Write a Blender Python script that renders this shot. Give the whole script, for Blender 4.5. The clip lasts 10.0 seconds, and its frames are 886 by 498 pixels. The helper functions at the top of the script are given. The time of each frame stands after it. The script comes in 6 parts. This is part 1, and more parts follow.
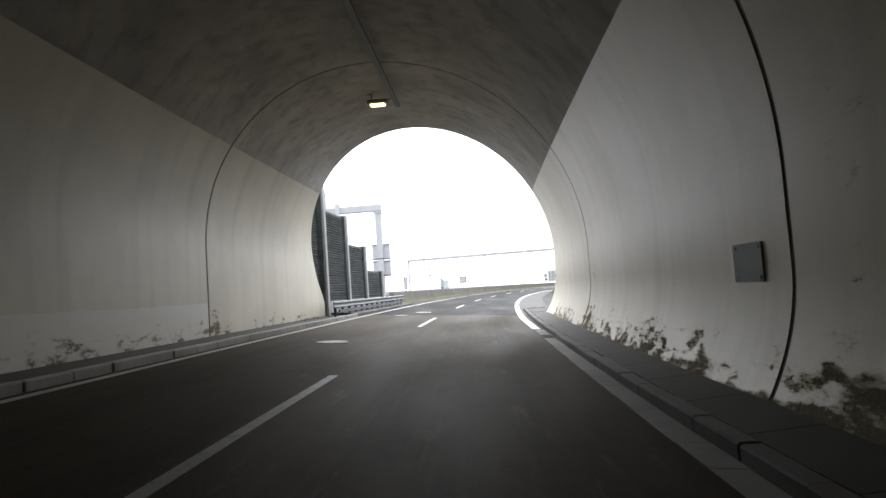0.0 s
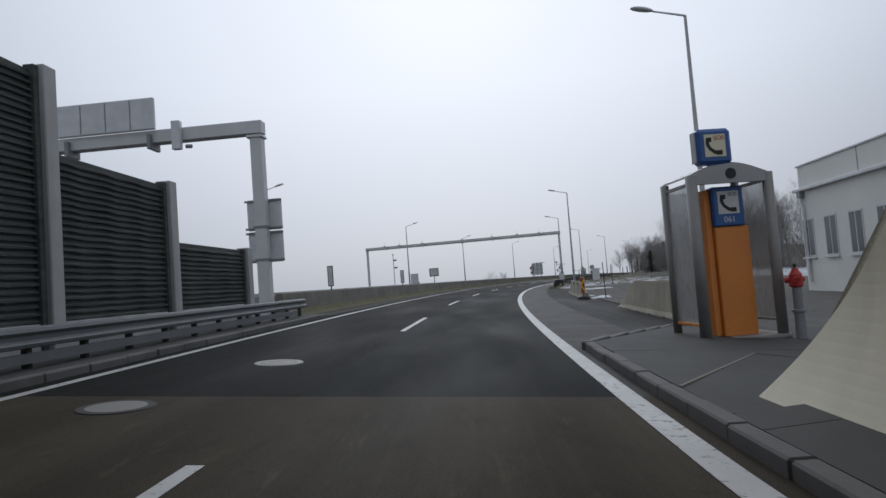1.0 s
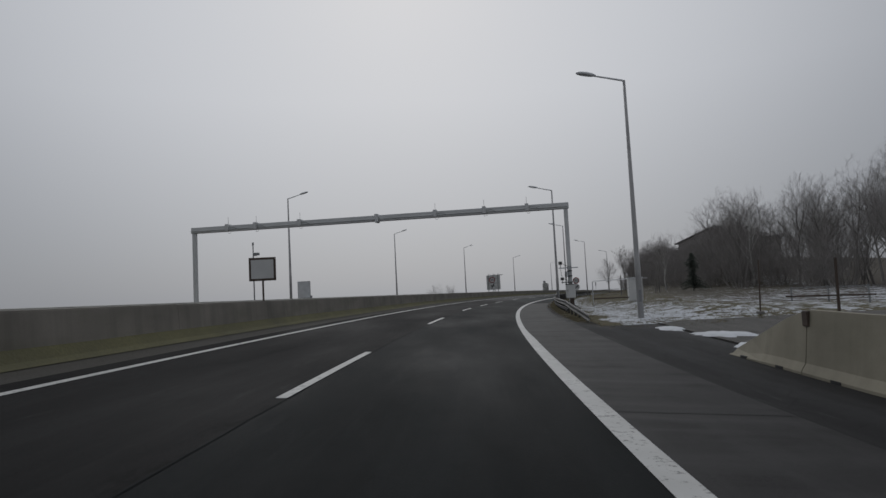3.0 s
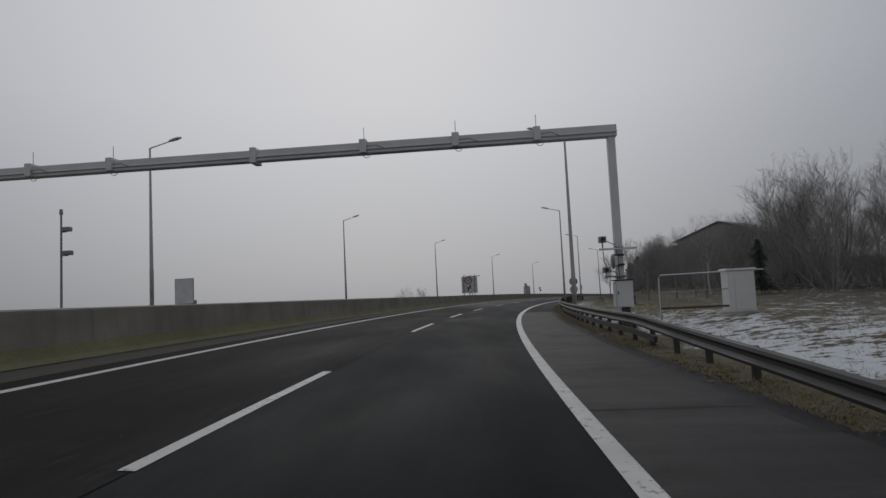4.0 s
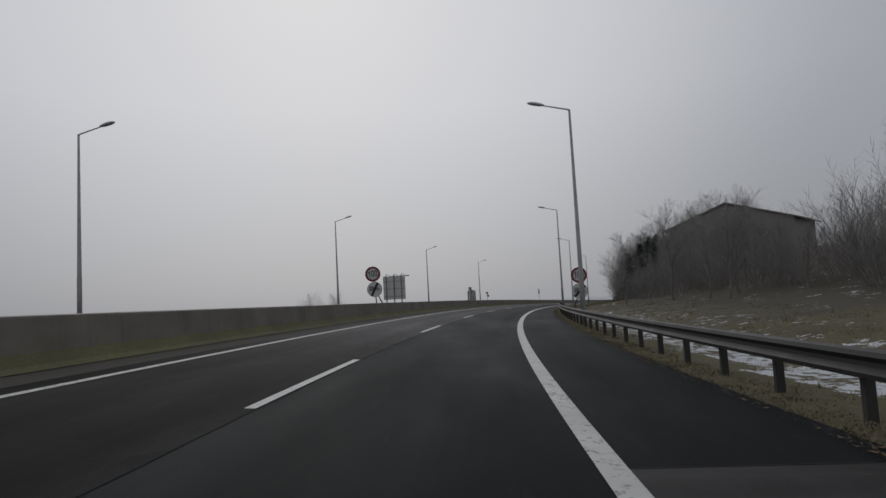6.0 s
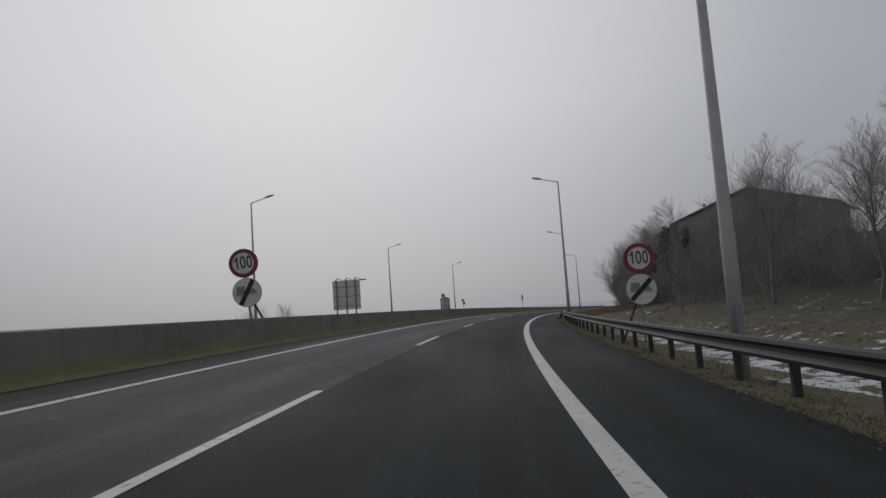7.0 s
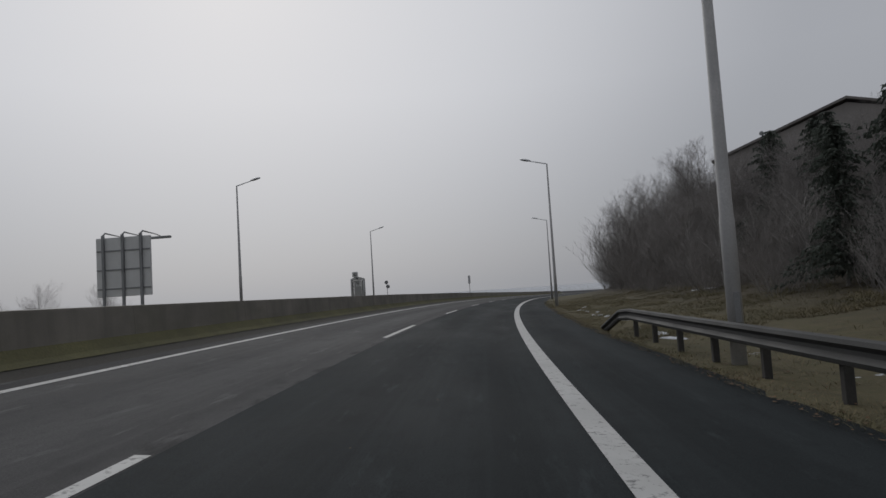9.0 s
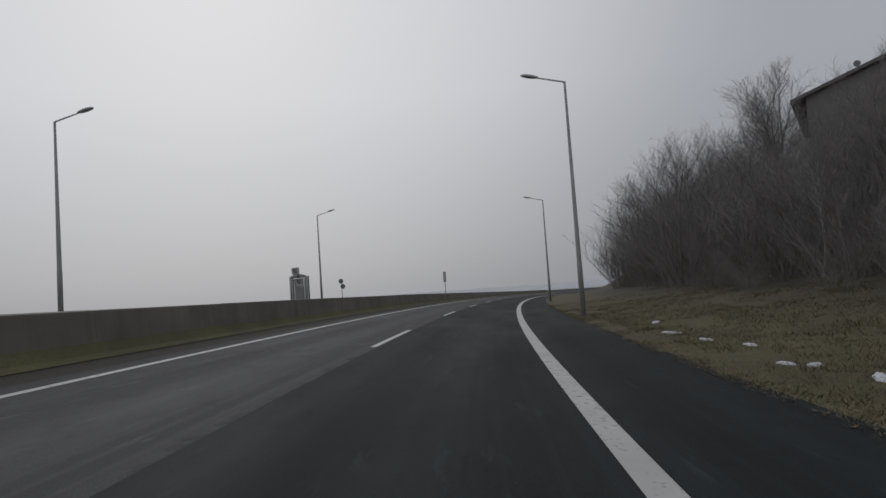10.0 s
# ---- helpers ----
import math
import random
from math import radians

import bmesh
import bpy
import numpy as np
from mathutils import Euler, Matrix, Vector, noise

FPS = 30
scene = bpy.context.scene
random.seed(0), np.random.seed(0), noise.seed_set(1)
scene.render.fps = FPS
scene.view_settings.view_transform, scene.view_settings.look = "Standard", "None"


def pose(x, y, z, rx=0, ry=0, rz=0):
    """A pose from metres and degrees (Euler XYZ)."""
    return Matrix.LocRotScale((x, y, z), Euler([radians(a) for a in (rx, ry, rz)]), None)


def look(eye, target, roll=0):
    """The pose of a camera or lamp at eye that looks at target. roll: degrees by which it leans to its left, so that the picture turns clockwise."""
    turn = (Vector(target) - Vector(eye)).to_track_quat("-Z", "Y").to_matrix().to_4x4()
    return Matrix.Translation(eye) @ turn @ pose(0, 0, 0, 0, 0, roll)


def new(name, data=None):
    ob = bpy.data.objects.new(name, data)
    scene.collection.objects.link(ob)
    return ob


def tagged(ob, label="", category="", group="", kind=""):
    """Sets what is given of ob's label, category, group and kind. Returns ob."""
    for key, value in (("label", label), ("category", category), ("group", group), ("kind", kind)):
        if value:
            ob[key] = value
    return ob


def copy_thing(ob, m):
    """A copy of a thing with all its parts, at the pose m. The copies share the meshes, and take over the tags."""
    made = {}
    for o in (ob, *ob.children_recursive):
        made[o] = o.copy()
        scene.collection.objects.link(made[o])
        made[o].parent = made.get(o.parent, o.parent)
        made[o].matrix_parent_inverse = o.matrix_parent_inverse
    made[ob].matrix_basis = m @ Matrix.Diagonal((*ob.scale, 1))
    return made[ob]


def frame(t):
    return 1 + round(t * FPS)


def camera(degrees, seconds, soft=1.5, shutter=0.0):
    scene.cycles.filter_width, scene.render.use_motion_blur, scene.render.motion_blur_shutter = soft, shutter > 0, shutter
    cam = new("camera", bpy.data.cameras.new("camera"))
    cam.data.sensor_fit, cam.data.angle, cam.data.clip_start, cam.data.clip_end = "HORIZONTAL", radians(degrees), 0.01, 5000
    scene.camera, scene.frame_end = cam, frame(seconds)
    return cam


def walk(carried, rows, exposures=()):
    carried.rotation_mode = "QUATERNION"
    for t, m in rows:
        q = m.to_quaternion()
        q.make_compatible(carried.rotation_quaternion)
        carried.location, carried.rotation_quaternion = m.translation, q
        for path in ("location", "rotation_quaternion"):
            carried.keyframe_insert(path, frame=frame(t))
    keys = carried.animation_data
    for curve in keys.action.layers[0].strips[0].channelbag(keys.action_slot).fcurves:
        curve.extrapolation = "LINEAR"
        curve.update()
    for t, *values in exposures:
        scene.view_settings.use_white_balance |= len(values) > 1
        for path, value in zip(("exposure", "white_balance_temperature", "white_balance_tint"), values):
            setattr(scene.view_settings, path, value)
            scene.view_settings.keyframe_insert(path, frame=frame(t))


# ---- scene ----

# ---- the camera: road stretch, place on it, turn against it ----
cam = camera(70.28, 10.0)

KNOTS = [-20, 18, 56, 94, 132, 170, 208, 246, 284, 322, 360, 700]
BENDS = [0.001571, 0.001539, 0.002131, 0.00223, 0.002721, 0.001927, 0.00194, 0.00125, 0.0011, 0.0012, 0.0014, 0.0016]
SAGS_AT = [-20, 56, 132, 208, 284, 360, 700]
SAGS = [5.92e-05, -1.27e-05, -1.9e-05, -0.0001623, -7.73e-05, 0.0, 0.00004]
BANK = 0.0677          # the road leans to the right, into the bend
EYE = 1.333
STEP = 0.5
S = np.arange(-80, 640, STEP)


def integral(v):
    c = np.cumsum(v) * STEP
    return c - np.interp(0, S, c)


HEAD = integral(np.interp(S, KNOTS, BENDS))
AX, AY = integral(np.sin(HEAD)), integral(np.cos(HEAD))
GRADE = integral(np.interp(S, SAGS_AT, SAGS))
AZ = integral(GRADE)


def heading(s):
    return float(np.interp(s, S, HEAD))


def P(s, d, h=0.0):
    """A place: s metres along the right edge line, d to its right, h over the leaning road."""
    a = heading(s)
    return Vector((float(np.interp(s, S, AX)) + d * math.cos(a), float(np.interp(s, S, AY)) - d * math.sin(a),
                   float(np.interp(s, S, AZ)) - BANK * d + h))


ROWS = [  # seconds, s, d, yaw, pitch, lean
    (0.0, 0.0, -1.523, 2.16, 3.75, 3.93), (0.5, 11.31, -1.591, 2.19, 3.81, 4.26), (1.0, 22.69, -1.573, 2.09, 3.12, 4.35),
    (1.5, 33.66, -1.564, 1.81, 3.22, 3.96), (2.0, 44.58, -1.57, 1.62, 3.59, 3.56), (2.5, 55.11, -1.463, 1.76, 4.0, 2.99),
    (3.0, 65.72, -1.341, 1.96, 4.11, 2.92), (3.5, 76.31, -1.219, 2.17, 4.23, 2.86), (4.0, 86.85, -1.097, 2.37, 4.34, 2.79),
    (4.5, 97.08, -1.08, 2.67, 4.55, 2.81), (5.0, 107.34, -1.039, 2.75, 4.85, 3.2), (5.5, 117.6, -1.012, 2.58, 4.78, 3.13),
    (6.0, 127.83, -0.985, 2.42, 4.72, 3.06), (6.5, 138.04, -0.958, 2.26, 4.65, 3.0), (7.0, 147.93, -1.019, 3.12, 5.4, 3.97),
    (7.5, 157.77, -1.072, 2.79, 4.14, 3.61), (8.0, 167.56, -1.069, 2.6, 3.86, 3.61), (8.5, 177.48, -1.077, 2.49, 3.68, 3.42),
    (9.0, 187.45, -1.063, 2.6, 3.82, 3.53), (9.5, 197.26, -1.041, 2.74, 3.86, 3.85), (10.0, 206.96, -1.096, 2.89, 3.84, 3.97)]


def eye_pose(s, d, yaw, pitch, lean):
    e = P(s, d, EYE)
    a = radians(yaw) - heading(s)
    b = radians(pitch) + float(np.interp(s, S, GRADE))
    way = Vector((-math.sin(a) * math.cos(b), math.cos(a) * math.cos(b), math.sin(b)))
    return look(e, e + way, -lean)


walk(cam, [(t, eye_pose(*r)) for t, *r in ROWS],
     exposures=[(0.0, 2.5, 6250, 10), (0.5, 2.12, 6300, 10), (0.8, 1.35, 6150, 10), (1.0, 0.38, 5900, 9), (1.5, -0.22, 5850, 8), (2.0, -0.25, 5900, 9),
                (2.6, -0.18, 6150, 9), (4.0, -0.2, 6330, 10), (7.0, -0.05, 6350, 10), (10.0, -0.03, 6360, 10)])

# ---- light: thick winter cloud, a little brighter towards the hidden sun ----
SUN_AZ, SUN_EL = radians(2), radians(32)   # from +y towards -x
sun_way = Vector((math.sin(SUN_AZ) * math.cos(SUN_EL), math.cos(SUN_AZ) * math.cos(SUN_EL), math.sin(SUN_EL)))
world = bpy.data.worlds.new("overcast")
scene.world = world
world.use_nodes = True
wt = world.node_tree
wt.nodes.clear()


def wnode(kind, **props):
    n = wt.nodes.new(kind)
    for key, value in props.items():
        n.inputs[key].default_value = value
    return n


sky = wt.nodes.new("ShaderNodeTexSky")
sky.sky_type = "NISHITA"
sky.sun_disc = False
sky.sun_elevation, sky.sun_rotation = SUN_EL, SUN_AZ
sky.dust_density = 3.0
coord = wt.nodes.new("ShaderNodeTexCoord")
dot = wt.nodes.new("ShaderNodeVectorMath")
dot.operation = "DOT_PRODUCT"
dot.inputs[1].default_value = sun_way
toward = wt.nodes.new("ShaderNodeMapRange")
toward.interpolation_type = "SMOOTHSTEP"
for key, value in (("From Min", 0.68), ("From Max", 1.0), ("To Min", 0.0), ("To Max", 1.0)):
    toward.inputs[key].default_value = value
cloud = wt.nodes.new("ShaderNodeMix")
cloud.data_type = "RGBA"
cloud.inputs[6].default_value = (0.36, 0.367, 0.388, 1)
cloud.inputs[7].default_value = (0.63, 0.632, 0.65, 1)
blend = wt.nodes.new("ShaderNodeMix")
blend.data_type = "RGBA"
blend.blend_type = "ADD"
blend.inputs[0].default_value = 0.003
back = wt.nodes.new("ShaderNodeBackground")
wout = wt.nodes.new("ShaderNodeOutputWorld")
back.inputs["Strength"].default_value = 1.0
wt.links.new(coord.outputs["Generated"], dot.inputs[0])
wt.links.new(dot.outputs["Value"], toward.inputs["Value"])
wt.links.new(toward.outputs["Result"], cloud.inputs[0])
# the fog is a little darker low down
updown = wt.nodes.new("ShaderNodeSeparateXYZ")
low = wt.nodes.new("ShaderNodeMapRange")
for key, value in (("From Min", 0.0), ("From Max", 0.3), ("To Min", 0.78), ("To Max", 1.0)):
    low.inputs[key].default_value = value
deep = wt.nodes.new("ShaderNodeVectorMath")
deep.operation = "SCALE"
wt.links.new(coord.outputs["Generated"], updown.inputs[0])
wt.links.new(updown.outputs["Z"], low.inputs["Value"])
wt.links.new(cloud.outputs[2], deep.inputs[0])
wt.links.new(low.outputs["Result"], deep.inputs["Scale"])
wt.links.new(deep.outputs[0], blend.inputs[6])
wt.links.new(sky.outputs[0], blend.inputs[7])
wt.links.new(blend.outputs[2], back.inputs[0])
wt.links.new(back.outputs[0], wout.inputs[0])

lamp = bpy.data.lights.new("sun", "SUN")
lamp.energy, lamp.angle, lamp.color = 0.5, radians(40), (1.0, 0.97, 0.93)
new("sun", lamp).matrix_basis = look(sun_way * 50, (0, 0, 0))


# ---- materials ----
class Nodes:
    """A short way to write a node material."""

    def __init__(self, name):
        self.m = bpy.data.materials.new(name)
        self.m.use_nodes = True
        self.t = self.m.node_tree
        self.b = self.t.nodes["Principled BSDF"]

    def add(self, kind, **kw):
        n = self.t.nodes.new(kind)
        for key, value in kw.items():
            key = key.replace("_", " ")
            if isinstance(value, bpy.types.NodeSocket):
                self.t.links.new(value, n.inputs[key])
            else:
                n.inputs[key].default_value = value
        return n

    def link(self, a, b):
        self.t.links.new(a, b)

    def place(self):
        return self.add("ShaderNodeNewGeometry").outputs["Position"]

    def uv(self):
        return self.add("ShaderNodeTexCoord").outputs["UV"]

    def scaled(self, vec, size):
        n = self.t.nodes.new("ShaderNodeMapping")
        n.inputs["Scale"].default_value = size
        self.link(vec, n.inputs["Vector"])
        return n.outputs["Vector"]

    def noise(self, vec, scale, detail=4.0, rough=0.55):
        return self.add("ShaderNodeTexNoise", Vector=vec, Scale=scale, Detail=detail, Roughness=rough).outputs["Fac"]

    def ramp(self, fac, a, b, lo=0.0, hi=1.0):
        n = self.t.nodes.new("ShaderNodeMapRange")
        for key, value in (("From Min", a), ("From Max", b), ("To Min", lo), ("To Max", hi)):
            n.inputs[key].default_value = value
        self.link(fac, n.inputs["Value"])
        return n.outputs["Result"]

    def maths(self, op, a, b):
        n = self.t.nodes.new("ShaderNodeMath")
        n.operation = op
        for i, v in enumerate((a, b)):
            if isinstance(v, bpy.types.NodeSocket):
                self.link(v, n.inputs[i])
            else:
                n.inputs[i].default_value = v
        return n.outputs[0]

    def mix(self, fac, a, b, kind="MIX"):
        n = self.t.nodes.new("ShaderNodeMix")
        n.data_type, n.blend_type = "RGBA", kind
        for i, v in ((0, fac), (6, a), (7, b)):
            if isinstance(v, bpy.types.NodeSocket):
                self.link(v, n.inputs[i])
            else:
                n.inputs[i].default_value = v if i == 0 else (*v, 1)
        return n.outputs[2]

    def colour(self, sock):
        self.link(sock, self.b.inputs["Base Color"])

    def bump(self, sock, strength, distance):
        n = self.add("ShaderNodeBump", Height=sock, Strength=strength, Distance=distance)
        self.link(n.outputs[0], self.b.inputs["Normal"])

    def rough(self, v):
        if isinstance(v, bpy.types.NodeSocket):
            self.link(v, self.b.inputs["Roughness"])
        else:
            self.b.inputs["Roughness"].default_value = v


def tint(c, f):
    return tuple(min(1.0, x * f) for x in c)


def plain(name, base, rough=0.6, metal=0.0, var=0.18, grain=30.0, blotch=1.3, relief=0.15, spread=0.004, spec=0.5):
    """A surface with fine grain and broad blotches."""
    n = Nodes(name)
    v = n.place()
    a = n.noise(v, blotch, 5)
    b = n.noise(v, grain, 3)
    c = n.mix(n.ramp(a, 0.3, 0.7), tint(base, 1 - var), tint(base, 1 + var))
    c = n.mix(n.ramp(b, 0.35, 0.65, 0, 0.5), c, tint(base, 1 - 1.2 * var))
    n.colour(c)
    n.b.inputs["Metallic"].default_value = metal
    n.b.inputs["Specular IOR Level"].default_value = spec
    n.rough(n.ramp(a, 0.3, 0.7, rough - 0.07, min(1, rough + 0.08)))
    if relief:
        n.bump(b, relief, spread)
    return n.m


def asphalt(name, base, track=0.35, rough=0.6, warm=(1, 1, 1), cracks=0.0, wheels=0.45, fade=0.0, spec=0.03):
    """Rolled asphalt: stone grain, tyre tracks along the lanes, patches and fine cracks. UV is metres along and across."""
    n = Nodes(name)
    uv = n.uv()
    grain = n.noise(uv, 55.0, 3, 0.7)
    lumps = n.noise(uv, 7.0, 4)
    streak = n.noise(n.scaled(uv, (0.035, 1.5, 1)), 1.0, 4)
    stain = n.noise(n.scaled(uv, (0.12, 0.5, 1)), 1.0, 5)
    c = n.mix(n.ramp(streak, 0.32, 0.7), tint(base, 1 - track), tint(base, 1 + track))
    c = n.mix(n.ramp(stain, 0.45, 0.72, 0, 0.6), c, tint(tuple(x * w for x, w in zip(base, warm)), 1.45))
    c = n.mix(n.ramp(grain, 0.42, 0.68, 0, 0.55), c, tint(base, 2.1))
    c = n.mix(n.ramp(lumps, 0.55, 0.8, 0, 0.4), c, tint(base, 0.55))
    wheel = n.t.nodes.new("ShaderNodeTexWave")
    wheel.wave_type, wheel.bands_direction = "BANDS", "Y"
    wheel.inputs["Scale"].default_value = 0.19
    wheel.inputs["Distortion"].default_value = 1.2
    wheel.inputs["Detail Scale"].default_value = 0.3
    n.link(n.scaled(uv, (0.02, 1.0, 1)), wheel.inputs["Vector"])
    c = n.mix(n.ramp(wheel.outputs["Fac"], 0.2, 0.9, 0, wheels), c, tint(base, 0.72))
    fine = n.noise(n.scaled(uv, (0.10, 7.0, 1)), 1.0, 4, 0.6)
    c = n.mix(n.ramp(fine, 0.52, 0.74, 0, 0.4), c, tint(base, 1.7))
    mottle = n.noise(n.scaled(uv, (0.6, 1.1, 1)), 1.7, 6, 0.65)
    c = n.mix(n.ramp(mottle, 0.5, 0.72, 0, 0.45), c, tint(base, 0.6))
    stone = n.noise(uv, 130.0, 2, 0.6)
    c = n.mix(n.ramp(stone, 0.58, 0.72, 0, 0.6), c, tint(base, 2.6))
    scuff = n.noise(n.scaled(uv, (0.55, 3.2, 1)), 1.0, 7, 0.72)
    c = n.mix(n.ramp(scuff, 0.58, 0.66, 0, 0.55), c, tint(base, 2.1))
    if fade:
        # the worn surface begins raggedly after this many metres
        sep = n.t.nodes.new("ShaderNodeSeparateXYZ")
        n.link(uv, sep.inputs[0])
        start = n.maths("ADD", sep.outputs["X"], n.maths("MULTIPLY", stain, 16.0))
        # rolled together raggedly along the lane seam
        seam = n.maths("ADD", sep.outputs["Y"], n.maths("MULTIPLY", mottle, 1.3))
        if spec < 0.031:
            c = n.mix(1.0, c, n.ramp(seam, -3.12, -2.98, 1.0, 0.66), "MULTIPLY")
        c = n.mix(1.0, c, n.ramp(start, fade - 3, fade + 13, 0.21 if spec < 0.031 else 0.42, 1.0), "MULTIPLY")
    vor = n.t.nodes.new("ShaderNodeTexVoronoi")
    vor.feature = "DISTANCE_TO_EDGE"
    n.link(n.scaled(uv, (0.16, 0.22, 1)), vor.inputs["Vector"])
    warp = n.maths("ADD", vor.outputs["Distance"], n.maths("MULTIPLY", n.noise(uv, 1.2, 4), 0.10))
    c = n.mix(n.ramp(warp, 0.052, 0.058, cracks, 0.0), c, tint(base, 0.35))
    n.colour(c)
    n.rough(n.ramp(stain, 0.3, 0.7, rough, rough + 0.2))
    n.b.inputs["Specular IOR Level"].default_value = spec
    n.bump(n.maths("ADD", grain, n.maths("MULTIPLY", stone, 0.5)), 0.5, 0.006)
    return n.m


def concrete(name, base, rough=0.85, drip=0.35, moss=0.0):
    """Cast concrete: cloudy tone, water runs down from the edge, pores, some algae."""
    n = Nodes(name)
    v = n.place()
    cloud_ = n.noise(v, 0.6, 6)
    fine = n.noise(v, 28.0, 3)
    runs = n.noise(n.scaled(v, (2.2, 2.2, 0.16)), 1.0, 5)
    c = n.mix(n.ramp(cloud_, 0.3, 0.7), tint(base, 0.78), tint(base, 1.2))
    c = n.mix(n.ramp(runs, 0.48, 0.72, 0, drip), c, tint(base, 0.42))
    c = n.mix(n.ramp(fine, 0.55, 0.75, 0, 0.35), c, tint(base, 0.7))
    if moss:
        g = n.noise(n.scaled(v, (0.5, 0.5, 1.6)), 1.0, 6)
        c = n.mix(n.ramp(g, 0.45, 0.66, 0, moss), c, (0.07, 0.075, 0.035))
    n.colour(c)
    n.rough(rough)
    n.bump(n.maths("ADD", fine, n.maths("MULTIPLY", cloud_, 2.0)), 0.25, 0.006)
    return n.m


def road_paint(name, clean=1.0):
    n = Nodes(name)
    uv = n.uv()
    v = n.place()
    wear = n.noise(v, 9.0, 6, 0.65)
    wide = n.noise(v, 0.7, 3)
    c = n.mix(n.ramp(wide, 0.3, 0.7), tint((0.40, 0.40, 0.385), clean), tint((0.54, 0.54, 0.525 - 0.08 * (1 - clean)), clean))
    chips = n.noise(v, 26.0, 4, 0.7)
    gone = n.ramp(n.maths("ADD", n.maths("ADD", n.maths("MULTIPLY", wear, 0.7), n.maths("MULTIPLY", chips, 0.34)), n.maths("MULTIPLY", wide, 0.25)), 0.69, 0.78, 0, 0.8)
    c = n.mix(gone, c, (0.07, 0.07, 0.068))
    n.colour(c)
    n.rough(0.6)
    n.bump(n.noise(v, 60.0, 3), 0.3, 0.003)
    return n.m


def slab(name, base):
    """Old shoulder paving: grey with pale bands across it and faint wheel-dragged streaks along it."""
    n = Nodes(name)
    uv = n.uv()
    v = n.place()
    bands = n.noise(n.scaled(uv, (1.5, 0.16, 1)), 1.0, 6, 0.6)
    drags = n.noise(n.scaled(uv, (0.10, 2.2, 1)), 1.0, 5, 0.6)
    blot = n.noise(v, 0.9, 6, 0.65)
    grain = n.noise(v, 70.0, 4)
    c = n.mix(n.ramp(bands, 0.42, 0.66), tint(base, 0.72), tint(base, 1.5))
    c = n.mix(n.ramp(drags, 0.5, 0.72, 0, 0.6), c, tint(base, 1.45))
    c = n.mix(n.ramp(blot, 0.50, 0.62, 0, 0.8), c, tint(base, 0.5))
    c = n.mix(n.ramp(grain, 0.35, 0.7, 0, 0.55), c, tint(base, 1.5))
    n.colour(c)
    n.rough(n.ramp(blot, 0.3, 0.7, 0.72, 0.55))
    n.b.inputs["Specular IOR Level"].default_value = 0.06
    n.bump(n.maths("ADD", grain, n.maths("MULTIPLY", blot, 0.8)), 0.35, 0.006)
    return n.m


def noise_panel(name):
    n = Nodes(name)
    v = n.place()
    a = n.noise(n.scaled(v, (0.5, 0.5, 6.0)), 1.0, 5)
    b = n.noise(v, 40.0, 3)
    c = n.mix(n.ramp(a, 0.3, 0.7), (0.05, 0.056, 0.055), (0.115, 0.125, 0.12))
    c = n.mix(n.ramp(b, 0.4, 0.7, 0, 0.5), c, (0.06, 0.06, 0.055))
    n.colour(c)
    n.rough(0.9)
    n.bump(b, 0.8, 0.02)
    return n.m


